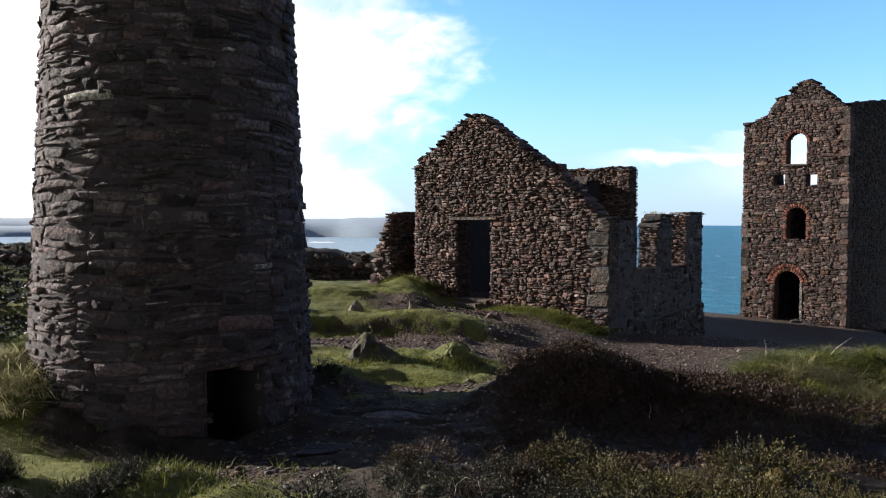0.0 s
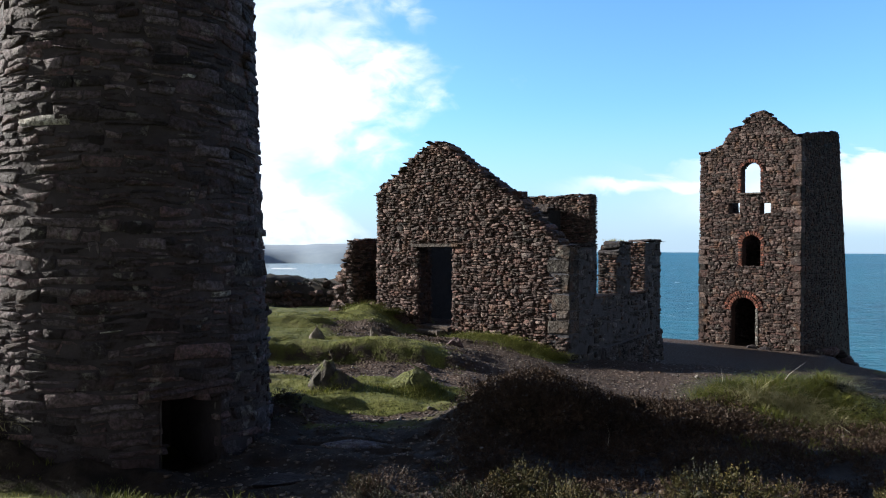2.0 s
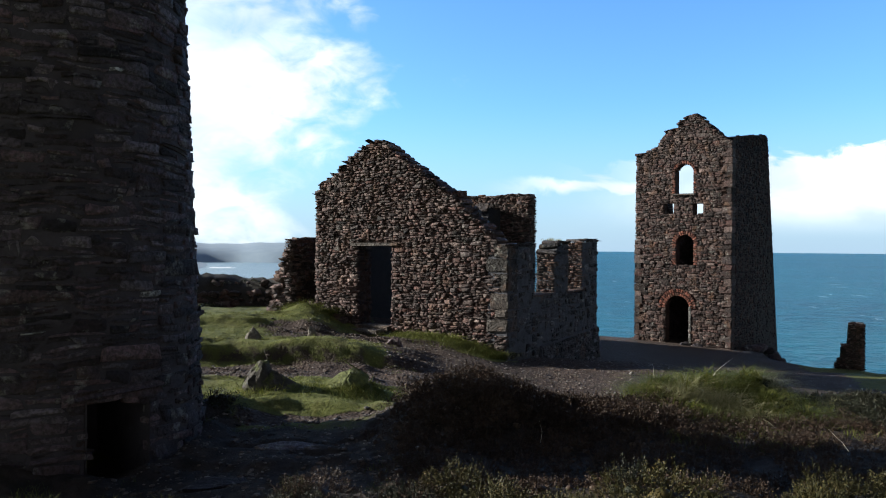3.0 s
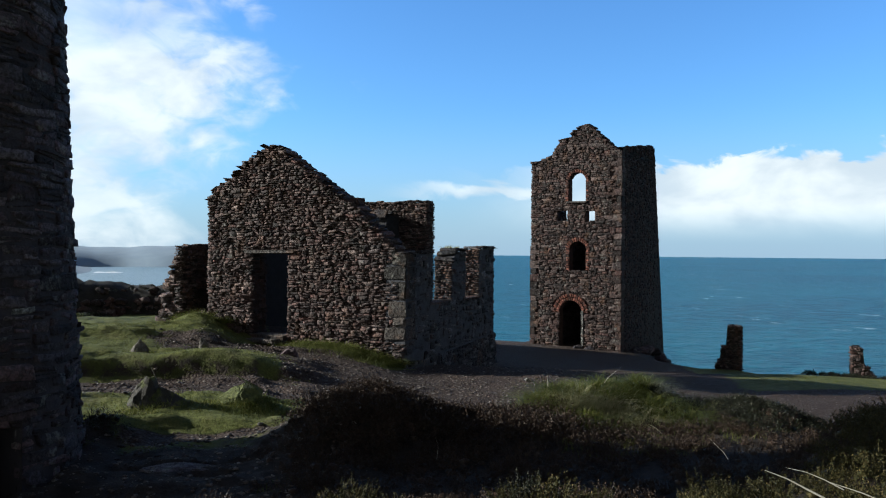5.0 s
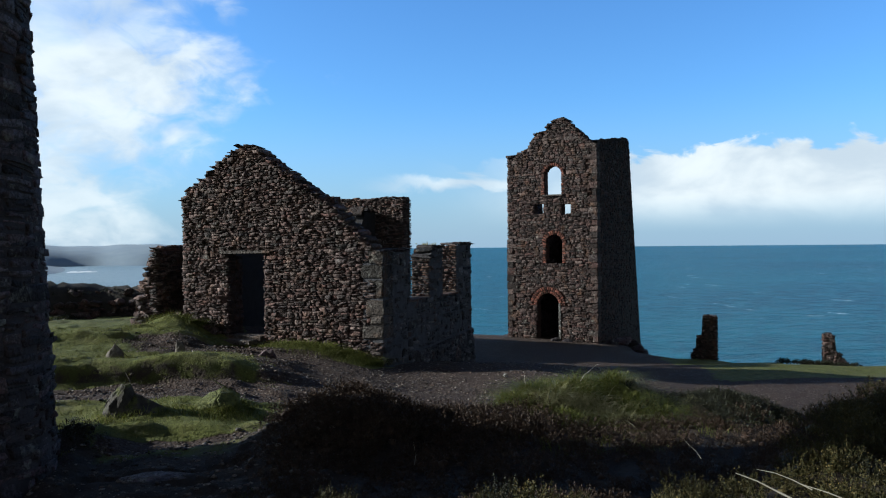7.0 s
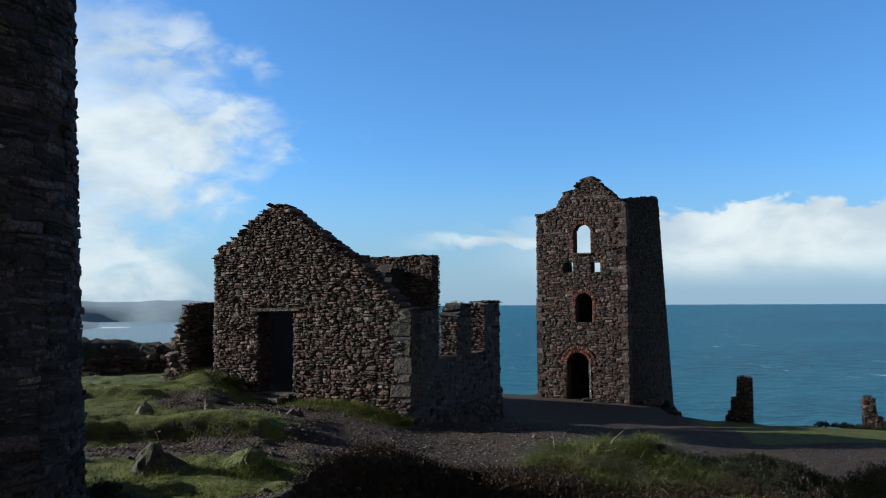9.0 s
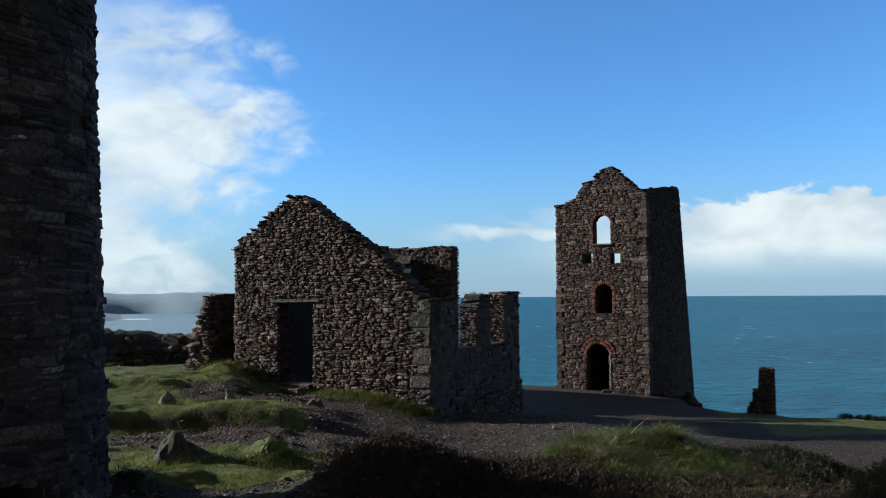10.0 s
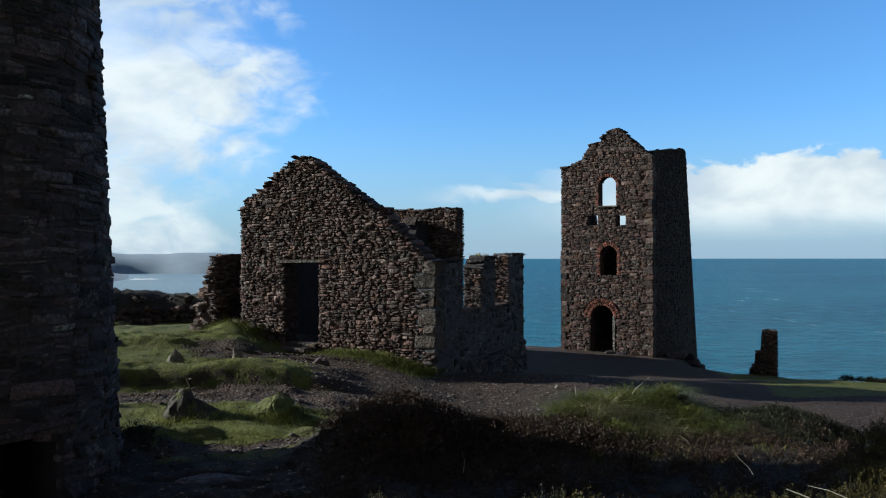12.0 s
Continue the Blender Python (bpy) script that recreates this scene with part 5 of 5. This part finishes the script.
def heather_shape(seed, sprigs=50, leaf=0.0085, leaves=24, reach=1.0):
    """A dense rounded cushion of short sprigs set with tiny leaves; about half a metre across."""
    r = np.random.default_rng(seed)
    v, t = [], []
    bm = bmesh.new()
    bmesh.ops.create_icosphere(bm, subdivisions=1, radius=0.07)
    v += [np.array(q.co) * (1 + 0.12 * r.normal()) * np.array([1, 1, 0.85]) for q in bm.verts]
    t += [tuple(q.index for q in f.verts) for f in bm.faces]
    bm.free()
    for _ in range(sprigs):
        a, tip = r.uniform(0, 2 * math.pi), math.acos(r.uniform(0.02, 1.0))
        d = np.array([math.cos(a) * math.sin(tip), math.sin(a) * math.sin(tip), math.cos(tip) * 0.85])
        root = d * (0.125 + 0.022 * r.normal() + 0.03 * math.sin(3 * a + seed) * math.sin(4 * tip))
        d = d * 0.6 + np.array([0, 0, 0.5]) + r.normal(0, 0.2, 3)
        d /= np.linalg.norm(d)
        length = r.uniform(0.07, 0.13) * reach
        side = np.cross(d, [0.3, 0.2, 1.0])
        side /= np.linalg.norm(side) + 1e-6
        k = len(v)
        v += [root - side * 0.002, root + side * 0.002, root + d * length]
        t.append((k, k + 1, k + 2))
        for q in range(leaves):
            f = r.uniform(0.1, 1.0)
            p = root + d * length * f + r.normal(0, 0.0045, 3)
            o = r.normal(0, 0.7, 3)
            o += d * 1.2
            o /= np.linalg.norm(o)
            w = np.cross(o, r.normal(0, 1, 3))
            w /= np.linalg.norm(w) + 1e-6
            s = leaf * r.uniform(0.7, 1.5)
            k = len(v)
            v += [p - w * s * 0.5, p + w * s * 0.5, p + o * s * 1.5]
            t.append((k, k + 1, k + 2))
    return np.array(v), np.array(t)


def grass_shape(seed, blades, height, spread_r, width, droop, segs=2):
    r = np.random.default_rng(seed)
    v, t = [], []
    for _ in range(blades):
        a, h = r.uniform(0, 2 * math.pi), height * r.uniform(0.5, 1.15)
        root = np.array([r.normal(0, spread_r), r.normal(0, spread_r), -0.01])
        d = np.array([math.cos(a), math.sin(a), 0])
        side = np.array([-d[1], d[0], 0]) * width * r.uniform(0.6, 1.2)
        bend = droop * r.uniform(0.2, 1.3)
        k = len(v)
        for q in range(segs):
            f = q / segs
            p = root + np.array([0, 0, h * (f - 0.25 * bend * f * f)]) + d * h * bend * f * f
            v += [p - side * (1 - 0.6 * f), p + side * (1 - 0.6 * f)]
        v.append(root + np.array([0, 0, h * (1 - 0.25 * bend)]) + d * h * bend)
        for q in range(segs - 1):
            b = k + 2 * q
            t += [(b, b + 1, b + 3), (b, b + 3, b + 2)]
        b = k + 2 * (segs - 1)
        t.append((b, b + 1, b + 2))
    return np.array(v), np.array(t)


def scatter(n, x0, x1, y0, y1, chance, r):
    """Places on the land where chance(x, y) lets them stand."""
    x, y = r.uniform(x0, x1, n), r.uniform(y0, y1, n)
    ok = r.uniform(0, 1, n) < chance(x, y)
    x, y = x[ok], y[ok]
    return np.stack([x, y, land(x, y)], 1)


def patchy(x, y, s, ox=0.0):
    """Slow variation between 0 and 1."""
    return 0.5 + 0.25 * np.sin(s * x + 1.3 * np.sin(0.7 * s * y + ox)) + 0.25 * np.sin(s * 0.9 * y + 1.7 * np.sin(0.6 * s * x - ox) + 2 * ox)


def clear_of_walls(x, y):
    far = np.hypot(x - STACK.x, y - STACK.y) > 1.36
    s = (x - HC[0]) * HS[0] + (y - HC[1]) * HS[1]
    q = (x - HC[0]) * HF[0] + (y - HC[1]) * HF[1]
    return far & ~((s > -0.03) & (q > -0.03) & (q < 5.5) & (s < 8.5))


HEATHERS = [heather_shape(s, 105, 0.0062, 15, 0.68) for s in range(6)]
HEATHERS_MID = [heather_shape(10 + s, 36, 0.0135, 8) for s in range(4)]
HEATHERS_FAR = [heather_shape(20 + s, 24, 0.026, 7) for s in range(3)]
r = np.random.default_rng(71)


def plant_heather():
    near = scatter(5200, -1.6, 8.5, 2.0, 6.4, lambda x, y: smooth(y - bank_edge(x), 0.1, -0.25) * smooth(x + 0.2 * np.sin(5 * y), -1.1, -0.55) * (0.1 + 0.26 * clumps(x, y)), r)
    f = patchy(near[:, 0], near[:, 1], 1.5, 0.6) + 0.2 * smooth(near[:, 0], 0.8, 2.0) + 0.3 * smooth(near[:, 0], 2.0, 3.2) + r.normal(0, 0.13, len(near))
    brown = (f > 0.32) & (f < 0.48)
    gold = f >= 0.72
    for sel, mat, name, label in ((~brown & ~gold, M_HEATHER, "heather", "dark green heather covering the bank"),
                                  (brown, M_HEATHER_BROWN, "faded_heather", "brown faded heather on the bank"),
                                  (gold, M_GORSE, "heath_scrub", "low yellow-green heath scrub on the bank")):
        p = near[sel]
        size = r.uniform(0.65, 1.2, len(p)) * (0.42 + 0.85 * clumps(p[:, 0], p[:, 1]))
        join_copies(name, HEATHERS, p, r.uniform(0, 6.3, len(p)), size, r, mat, label, "heather")
    low = scatter(1500, -4.6, -0.7, 3.7, 5.6, lambda x, y: 0.42 * (patchy(x, y, 2.6, 0.4) > 0.52) * ((x < -2.1) | (y < 4.7)), r)
    join_copies("low_heather", HEATHERS, low, r.uniform(0, 6.3, len(low)), r.uniform(0.4, 0.85, len(low)), r, M_HEATHER, "low dark heather in the grass", "heather")
    ridge = scatter(1500, -0.2, 4.4, 6.9, 9.0, lambda x, y: hump(x, y, 1.4, 8.05, 0.6, 0.42, 1.0, -8) * smooth(x, 0.38, 0.58) + hump(x, y, 2.85, 8.0, 0.55, 0.36, 0.85), r)
    join_copies("heather_mound", HEATHERS_MID, ridge, r.uniform(0, 6.3, len(ridge)), r.uniform(0.5, 0.95, len(ridge)), r, M_HEATHER_BROWN, "mound of brown heather beside the track", "heather")
    dip = scatter(2300, -0.3, 7.5, 4.6, 8.0, lambda x, y: (0.42 + 0.2 * smooth(y, 6.2, 5.6)) * smooth(x, 0.0, 0.8), r)
    join_copies("heather_hollow", HEATHERS_MID, dip, r.uniform(0, 6.3, len(dip)), r.uniform(0.35, 0.7, len(dip)), r, M_HEATHER_BROWN, "short dark heather in the hollow", "heather")
    dark = scatter(900, 5.0, 7.8, 7.4, 9.4, lambda x, y: np.clip(hump(x, y, 5.8, 8.5, 0.6, 0.4, 0.8) + hump(x, y, 6.6, 8.2, 0.5, 0.4, 0.8), 0, 1), r)
    join_copies("dark_heath", HEATHERS_MID, dark, r.uniform(0, 6.3, len(dark)), r.uniform(0.35, 0.7, len(dark)), r, M_HEATHER, "dark heath on the ridge beside the grass bank", "heather")
    foot = np.stack([r.normal(-1.3, 0.13, 16), r.normal(8.83, 0.13, 16), np.zeros(16)], 1)
    foot[:, 2] = land(foot[:, 0], foot[:, 1])
    join_copies("stack_heather", HEATHERS_MID, foot, r.uniform(0, 6.3, 16), r.uniform(0.3, 0.6, 16), r, M_HEATHER, "dark heath hummock at the foot of the stack", "heather")
    moor = scatter(3600, -34, -4.8, 10, 34, lambda x, y: 0.75 * (patchy(x, y, 0.5) > 0.42), r)
    sz = r.uniform(0.6, 1.4, (len(moor), 1)) * np.array([[1.3, 1.3, 0.8]])
    join_copies("moor_heather", HEATHERS_FAR, moor, r.uniform(0, 6.3, len(moor)), sz, r, M_HEATHER, "dark heather on the far moor", "heather")
    bx = r.uniform(-34, 5, 620)
    by = 33.5 + 0.05 * bx + 1.1 * np.sin(bx * 0.21) + 0.3 * np.sin(bx * 1.1) + r.normal(-0.3, 0.5, 620)
    top = np.stack([bx, by, land(bx, by) + 0.9], 1)
    join_copies("bank_heather", HEATHERS_FAR, top, r.uniform(0, 6.3, 620), r.uniform(0.25, 0.65, 620), r, M_HEATHER, "heather growing along the hedge bank", "heather")


plant_heather()


def plant_grass():
    short = [grass_shape(200 + i, 12, 0.05, 0.05, 0.004, 0.6) for i in range(4)]
    rough = [grass_shape(210 + i, 16, 0.1, 0.05, 0.004, 0.7, 3) for i in range(4)]
    long = [grass_shape(220 + i, 9, 0.2, 0.05, 0.0038, 1.5, 3) for i in range(4)]

    def turf(x, y):
        return (1 - gravel_zone(x, y)) * (1 - earth_zone(x, y)) * clear_of_walls(x, y) * (0.35 + 0.65 * patchy(x, y, 2.1))
    p = scatter(8500, -6.5, 3.6, 4.2, 19.5, turf, r)
    join_copies("turf", short, p, r.uniform(0, 6.3, len(p)), r.uniform(0.6, 1.2, len(p)), r, M_GRASS, "short green cliff-top turf", "grass")
    p = scatter(2600, -7, -0.6, 3.6, 7.6, lambda x, y: turf(x, y) * (patchy(x, y, 3.0, 2) > 0.45), r)
    join_copies("rough_grass", rough, p, r.uniform(0, 6.3, len(p)), r.uniform(0.5, 1.1, len(p)), r, M_GRASS, "rough grass beside the stack", "grass")
    # the bank of long grass by the track, tussock by tussock
    tuss = [grass_shape(240 + i, 170, 0.24, 0.085, 0.005, 2.1, 4) for i in range(6)]
    heads = scatter(640, 3.4, 6.6, 7.7, 9.9, lambda x, y: 0.55 * np.clip(hump(x, y, 4.0, 8.85, 0.48, 0.4, 1) + hump(x, y, 4.85, 8.8, 0.36, 0.45, 1), 0, 1), r)
    dry = patchy(heads[:, 0], heads[:, 1], 5.0, 1.3) + r.normal(0, 0.1, len(heads)) > 0.74
    big = r.uniform(0.55, 1.1, (len(heads), 1)) * np.array([[1.0, 1.0, 0.95]])
    join_copies("grass_bank", tuss, heads[~dry], r.uniform(0, 6.3, (~dry).sum()), big[~dry], r, M_LUSH, "tussocks of long green grass on a small bank", "grass", 0.2)
    join_copies("dry_grass", tuss, heads[dry], r.uniform(0, 6.3, dry.sum()), big[dry], r, M_STRAW, "dry straw grass on a small bank", "grass", 0.2)
    # tufts about the boulders
    p = np.concatenate([np.stack([r.normal(cx, 0.22, 90), r.normal(cy, 0.14, 90), np.zeros(90)], 1) for cx, cy in ((-1.05, 9.65), (0.0, 9.72), (0.3, 9.75), (-1.68, 15.0), (-0.5, 15.1))])
    p[:, 2] = land(p[:, 0], p[:, 1])
    join_copies("boulder_grass", rough, p, r.uniform(0, 6.3, len(p)), r.uniform(0.5, 1.0, len(p)), r, M_LUSH, "tufts of grass round the boulders", "grass", 0.3)
    p = scatter(1000, 3.0, 5.6, 6.9, 8.6, lambda x, y: 0.1 + 0.5 * smooth(y, 7.6, 8.3), r)
    join_copies("hollow_grass", rough, p, r.uniform(0, 6.3, len(p)), r.uniform(0.6, 1.2, len(p)), r, M_GRASS, "dark green grass in the hollow", "grass", 0.25)
    # along the foot of the gable wall
    q = np.concatenate([r.uniform(0.05, 2.75, 900), r.uniform(4.4, 6.4, 450)])
    d = np.abs(r.normal(0, 0.5, len(q))) + 0.06
    x, y = HC[0] + HF[0] * q - HS[0] * d, HC[1] + HF[1] * q - HS[1] * d
    p = np.stack([x, y, land(x, y)], 1)
    q = np.concatenate([r.uniform(0.1, 2.7, 34), r.uniform(4.5, 6.3, 30)])
    d = np.abs(r.normal(0.1, 0.28, len(q))) + 0.1
    x, y = HC[0] + HF[0] * q - HS[0] * d, HC[1] + HF[1] * q - HS[1] * d
    join_copies("wall_tussocks", tuss, np.stack([x, y, land(x, y)], 1), r.uniform(0, 6.3, len(q)), r.uniform(0.5, 1.1, len(q)), r, M_LUSH, "tussocks of long grass against the gable wall", "grass", 0.25)
    join_copies("wall_grass", long, p, r.uniform(0, 6.3, len(p)), r.uniform(0.5, 1.1, len(p)), r, M_GRASS, "long grass along the foot of the gable wall", "grass", 0.3)
    # straw tussocks on the left of the stack
    for cx, cy, n in ((-3.75, 6.95, 5), (-4.0, 7.1, 7), (-4.3, 7.3, 6), (-4.75, 7.5, 5)):
        p = np.stack([r.normal(cx, 0.1, n), r.normal(cy, 0.1, n), np.zeros(n)], 1)
        p[:, 2] = land(p[:, 0], p[:, 1])
        join_copies("tussock", tuss, p, r.uniform(0, 6.3, n), r.uniform(0.7, 1.1, n), r, M_STRAW, "straw-coloured grass tussock by the stack", "grass", 0.25)
    p = scatter(240, -7.0, -3.9, 5.6, 9.5, lambda x, y: 0.5 * clear_of_walls(x, y), r)
    join_copies("side_tussocks", tuss, p, r.uniform(0, 6.3, len(p)), r.uniform(0.25, 0.7, len(p)), r, M_LUSH, "rough green tussocks on the bank beside the stack", "grass", 0.3)
    p = scatter(1800, -34, -5, 9.5, 33, lambda x, y: 0.55 * (patchy(x, y, 0.6, 1.0) > 0.4), r)
    join_copies("moor_grass", tuss[:3], p, r.uniform(0, 6.3, len(p)), r.uniform(0.6, 1.3, len(p)), r, M_GRASS, "rough grass and sedge on the moor", "grass", 0.3)
    # a dark fringe along the turf step above the track
    x = r.uniform(-4.0, 1.2, 130)
    y = 12.88 - 0.1 * np.sin(0.9 * x + 0.5) - 0.16 * fbm(0.9 * x, 12.9 * 0.5 + 0 * x, 3, 3) + np.abs(r.normal(0, 0.09, 130))
    join_copies("bank_fringe", rough, np.stack([x, y, land(x, y)], 1), r.uniform(0, 6.3, 130), r.uniform(0.3, 0.6, 130), r, M_GRASS, "coarse grass hanging over the turf step", "grass", 0.3)
    # tufts rooted on the broken wall tops
    q = np.concatenate([r.uniform(2.75, 3.4, 14), r.uniform(4.6, 5.5, 26)])
    p = np.array([(*hp(0.25 + r.normal(0, 0.08), u), 2.1) for u in q])
    join_copies("wall_top_tufts", rough, p, r.uniform(0, 6.3, 40), r.uniform(0.4, 0.9, 40), r, M_STRAW, "dry tufts growing on the broken wall top", "grass", 0.3)
    # dark scrub along the cliff edge
    q = r.uniform(0, 1, 80)
    y = 22.6 - 1.5 * q
    x = cliff_x(y) - 0.55 + r.normal(0, 0.12, 80)
    join_copies("cliff_scrub", HEATHERS_FAR, np.stack([x, y, land(x, y)], 1), r.uniform(0, 6.3, 80), r.uniform(0.3, 0.8, 80), r, M_HEATHER, "dark scrub along the cliff edge", "heather")
    # far turf by the cliff edge
    p = scatter(700, 10.5, 24, 14, 26, lambda x, y: (1 - gravel_zone(x, y)) * (x < cliff_x(y)), r)
    join_copies("cliff_turf", rough, p, r.uniform(0, 6.3, len(p)), r.uniform(0.25, 0.5, len(p)), r, M_LUSH, "green turf along the cliff edge", "grass")


plant_grass()


def scatter_gravel():
    shapes = []
    for i in range(5):
        bm = bmesh.new()
        bmesh.ops.create_icosphere(bm, subdivisions=1, radius=1.0)
        g = np.random.default_rng(80 + i)
        v = np.array([x.co[:] for x in bm.verts]) * g.uniform(0.7, 1.2, (len(bm.verts), 1)) * np.array([1.0, 0.8, 0.45])
        shapes.append((v, np.array([[x.index for x in f.verts] for f in bm.faces])))
        bm.free()
    p = scatter(26000, -4, 9, 5.4, 18, lambda x, y: gravel_zone(x, y) * clear_of_walls(x, y) * 0.8, r)
    foot = scatter(5200, -2.0, 1.2, 5.0, 8.7, lambda x, y: 0.55 * clear_of_walls(x, y) * smooth(y - bank_edge(x), -0.1, 0.25) * smooth(y + 0.4 * x, 4.2, 4.8), r)
    join_copies("trodden_stones", shapes, foot, r.uniform(0, 6.3, len(foot)), 0.008 + 0.035 * r.uniform(0, 1, len(foot)) ** 4, r, M_PEBBLE, "loose stones trodden into the earth by the stack", "gravel")
    join_copies("gravel", shapes, p, r.uniform(0, 6.3, len(p)), 0.01 + 0.04 * r.uniform(0, 1, len(p)) ** 4, r, M_PEBBLE, "loose grey-brown gravel on the track", "gravel")


M_PEBBLE = stone_material("pebble", False, [(0.08, 0.058, 0.048), (0.13, 0.1, 0.084), (0.25, 0.22, 0.195), (0.1, 0.07, 0.056)], 0.2)
scatter_gravel()


def stalk(label, pts, radius):
    """A dead stem, thin and round, tapering to its tip."""
    bm = bmesh.new()
    rings = []
    pts = [Vector(p) for p in pts]
    for i, p in enumerate(pts):
        d = (pts[min(i + 1, len(pts) - 1)] - pts[max(i - 1, 0)]).normalized()
        a = d.cross(Vector((0.2, 0.3, 1))).normalized()
        b = d.cross(a)
        rr = radius * (1 - 0.7 * i / (len(pts) - 1))
        rings.append([bm.verts.new(p + (a * math.cos(k * math.pi / 3) + b * math.sin(k * math.pi / 3)) * rr) for k in range(6)])
    for u, w in zip(rings, rings[1:]):
        for k in range(6):
            bm.faces.new((u[k], u[(k + 1) % 6], w[(k + 1) % 6], w[k]))
    me = bpy.data.meshes.new("dead_stalk")
    bm.to_mesh(me)
    bm.free()
    me.materials.append(M_DEAD)
    tagged(new("dead_stalk", me), label, "dead stalk", "bleached stalks on the bank")


stalk("bleached dead stalk lying over the heath", [(2.8, 3.12, 0.83), (2.71, 3.19, 0.88), (2.64, 3.24, 0.92), (2.56, 3.3, 0.95)], 0.006)
stalk("bleached dead stalk lying over the heath", [(3.13, 2.95, 0.79), (3.04, 3.03, 0.83), (2.95, 3.11, 0.87), (2.85, 3.2, 0.9)], 0.005)
stalk("thin bleached dead stalk over the heath", [(3.0, 3.28, 0.83), (2.93, 3.33, 0.87), (2.86, 3.38, 0.9), (2.79, 3.44, 0.91)], 0.0033)
stalk("forked bleached twig in the heath", [(2.42, 3.28, 0.56), (2.41, 3.29, 0.64), (2.4, 3.3, 0.7), (2.36, 3.32, 0.75)], 0.0022)
stalk("forked bleached twig in the heath", [(2.41, 3.29, 0.6), (2.4, 3.3, 0.7), (2.43, 3.28, 0.75)], 0.002)
stalk("curled bleached stem in the heather", [(0.06, 4.3, 0.3), (0.08, 4.3, 0.43), (0.13, 4.3, 0.47), (0.2, 4.3, 0.45), (0.24, 4.29, 0.3)], 0.0026)
stalk("thin dry stem standing in the long grass", [(3.59, 8.58, 0.42), (3.58, 8.58, 0.53), (3.57, 8.59, 0.59)], 0.0023)
stalk("leaning dry stem in the long grass", [(4.13, 8.22, 0.5), (4.17, 8.21, 0.56), (4.24, 8.16, 0.64), (4.31, 8.13, 0.7)], 0.0023)
stalk("grey dead twig in the heather", [(1.45, 5.41, 0.52), (1.46, 5.41, 0.6), (1.44, 5.41, 0.68)], 0.0012)
stalk("bleached stem in the hollow", [(3.17, 4.475, 0.66), (3.14, 4.49, 0.71), (3.1, 4.51, 0.75), (3.07, 4.53, 0.79)], 0.002)
rock("pebble", "single pale pebble on the track", (5.75, 15.0, 0.02), (0.07, 0.06, 0.05), 90, M_PALE, sub=2)
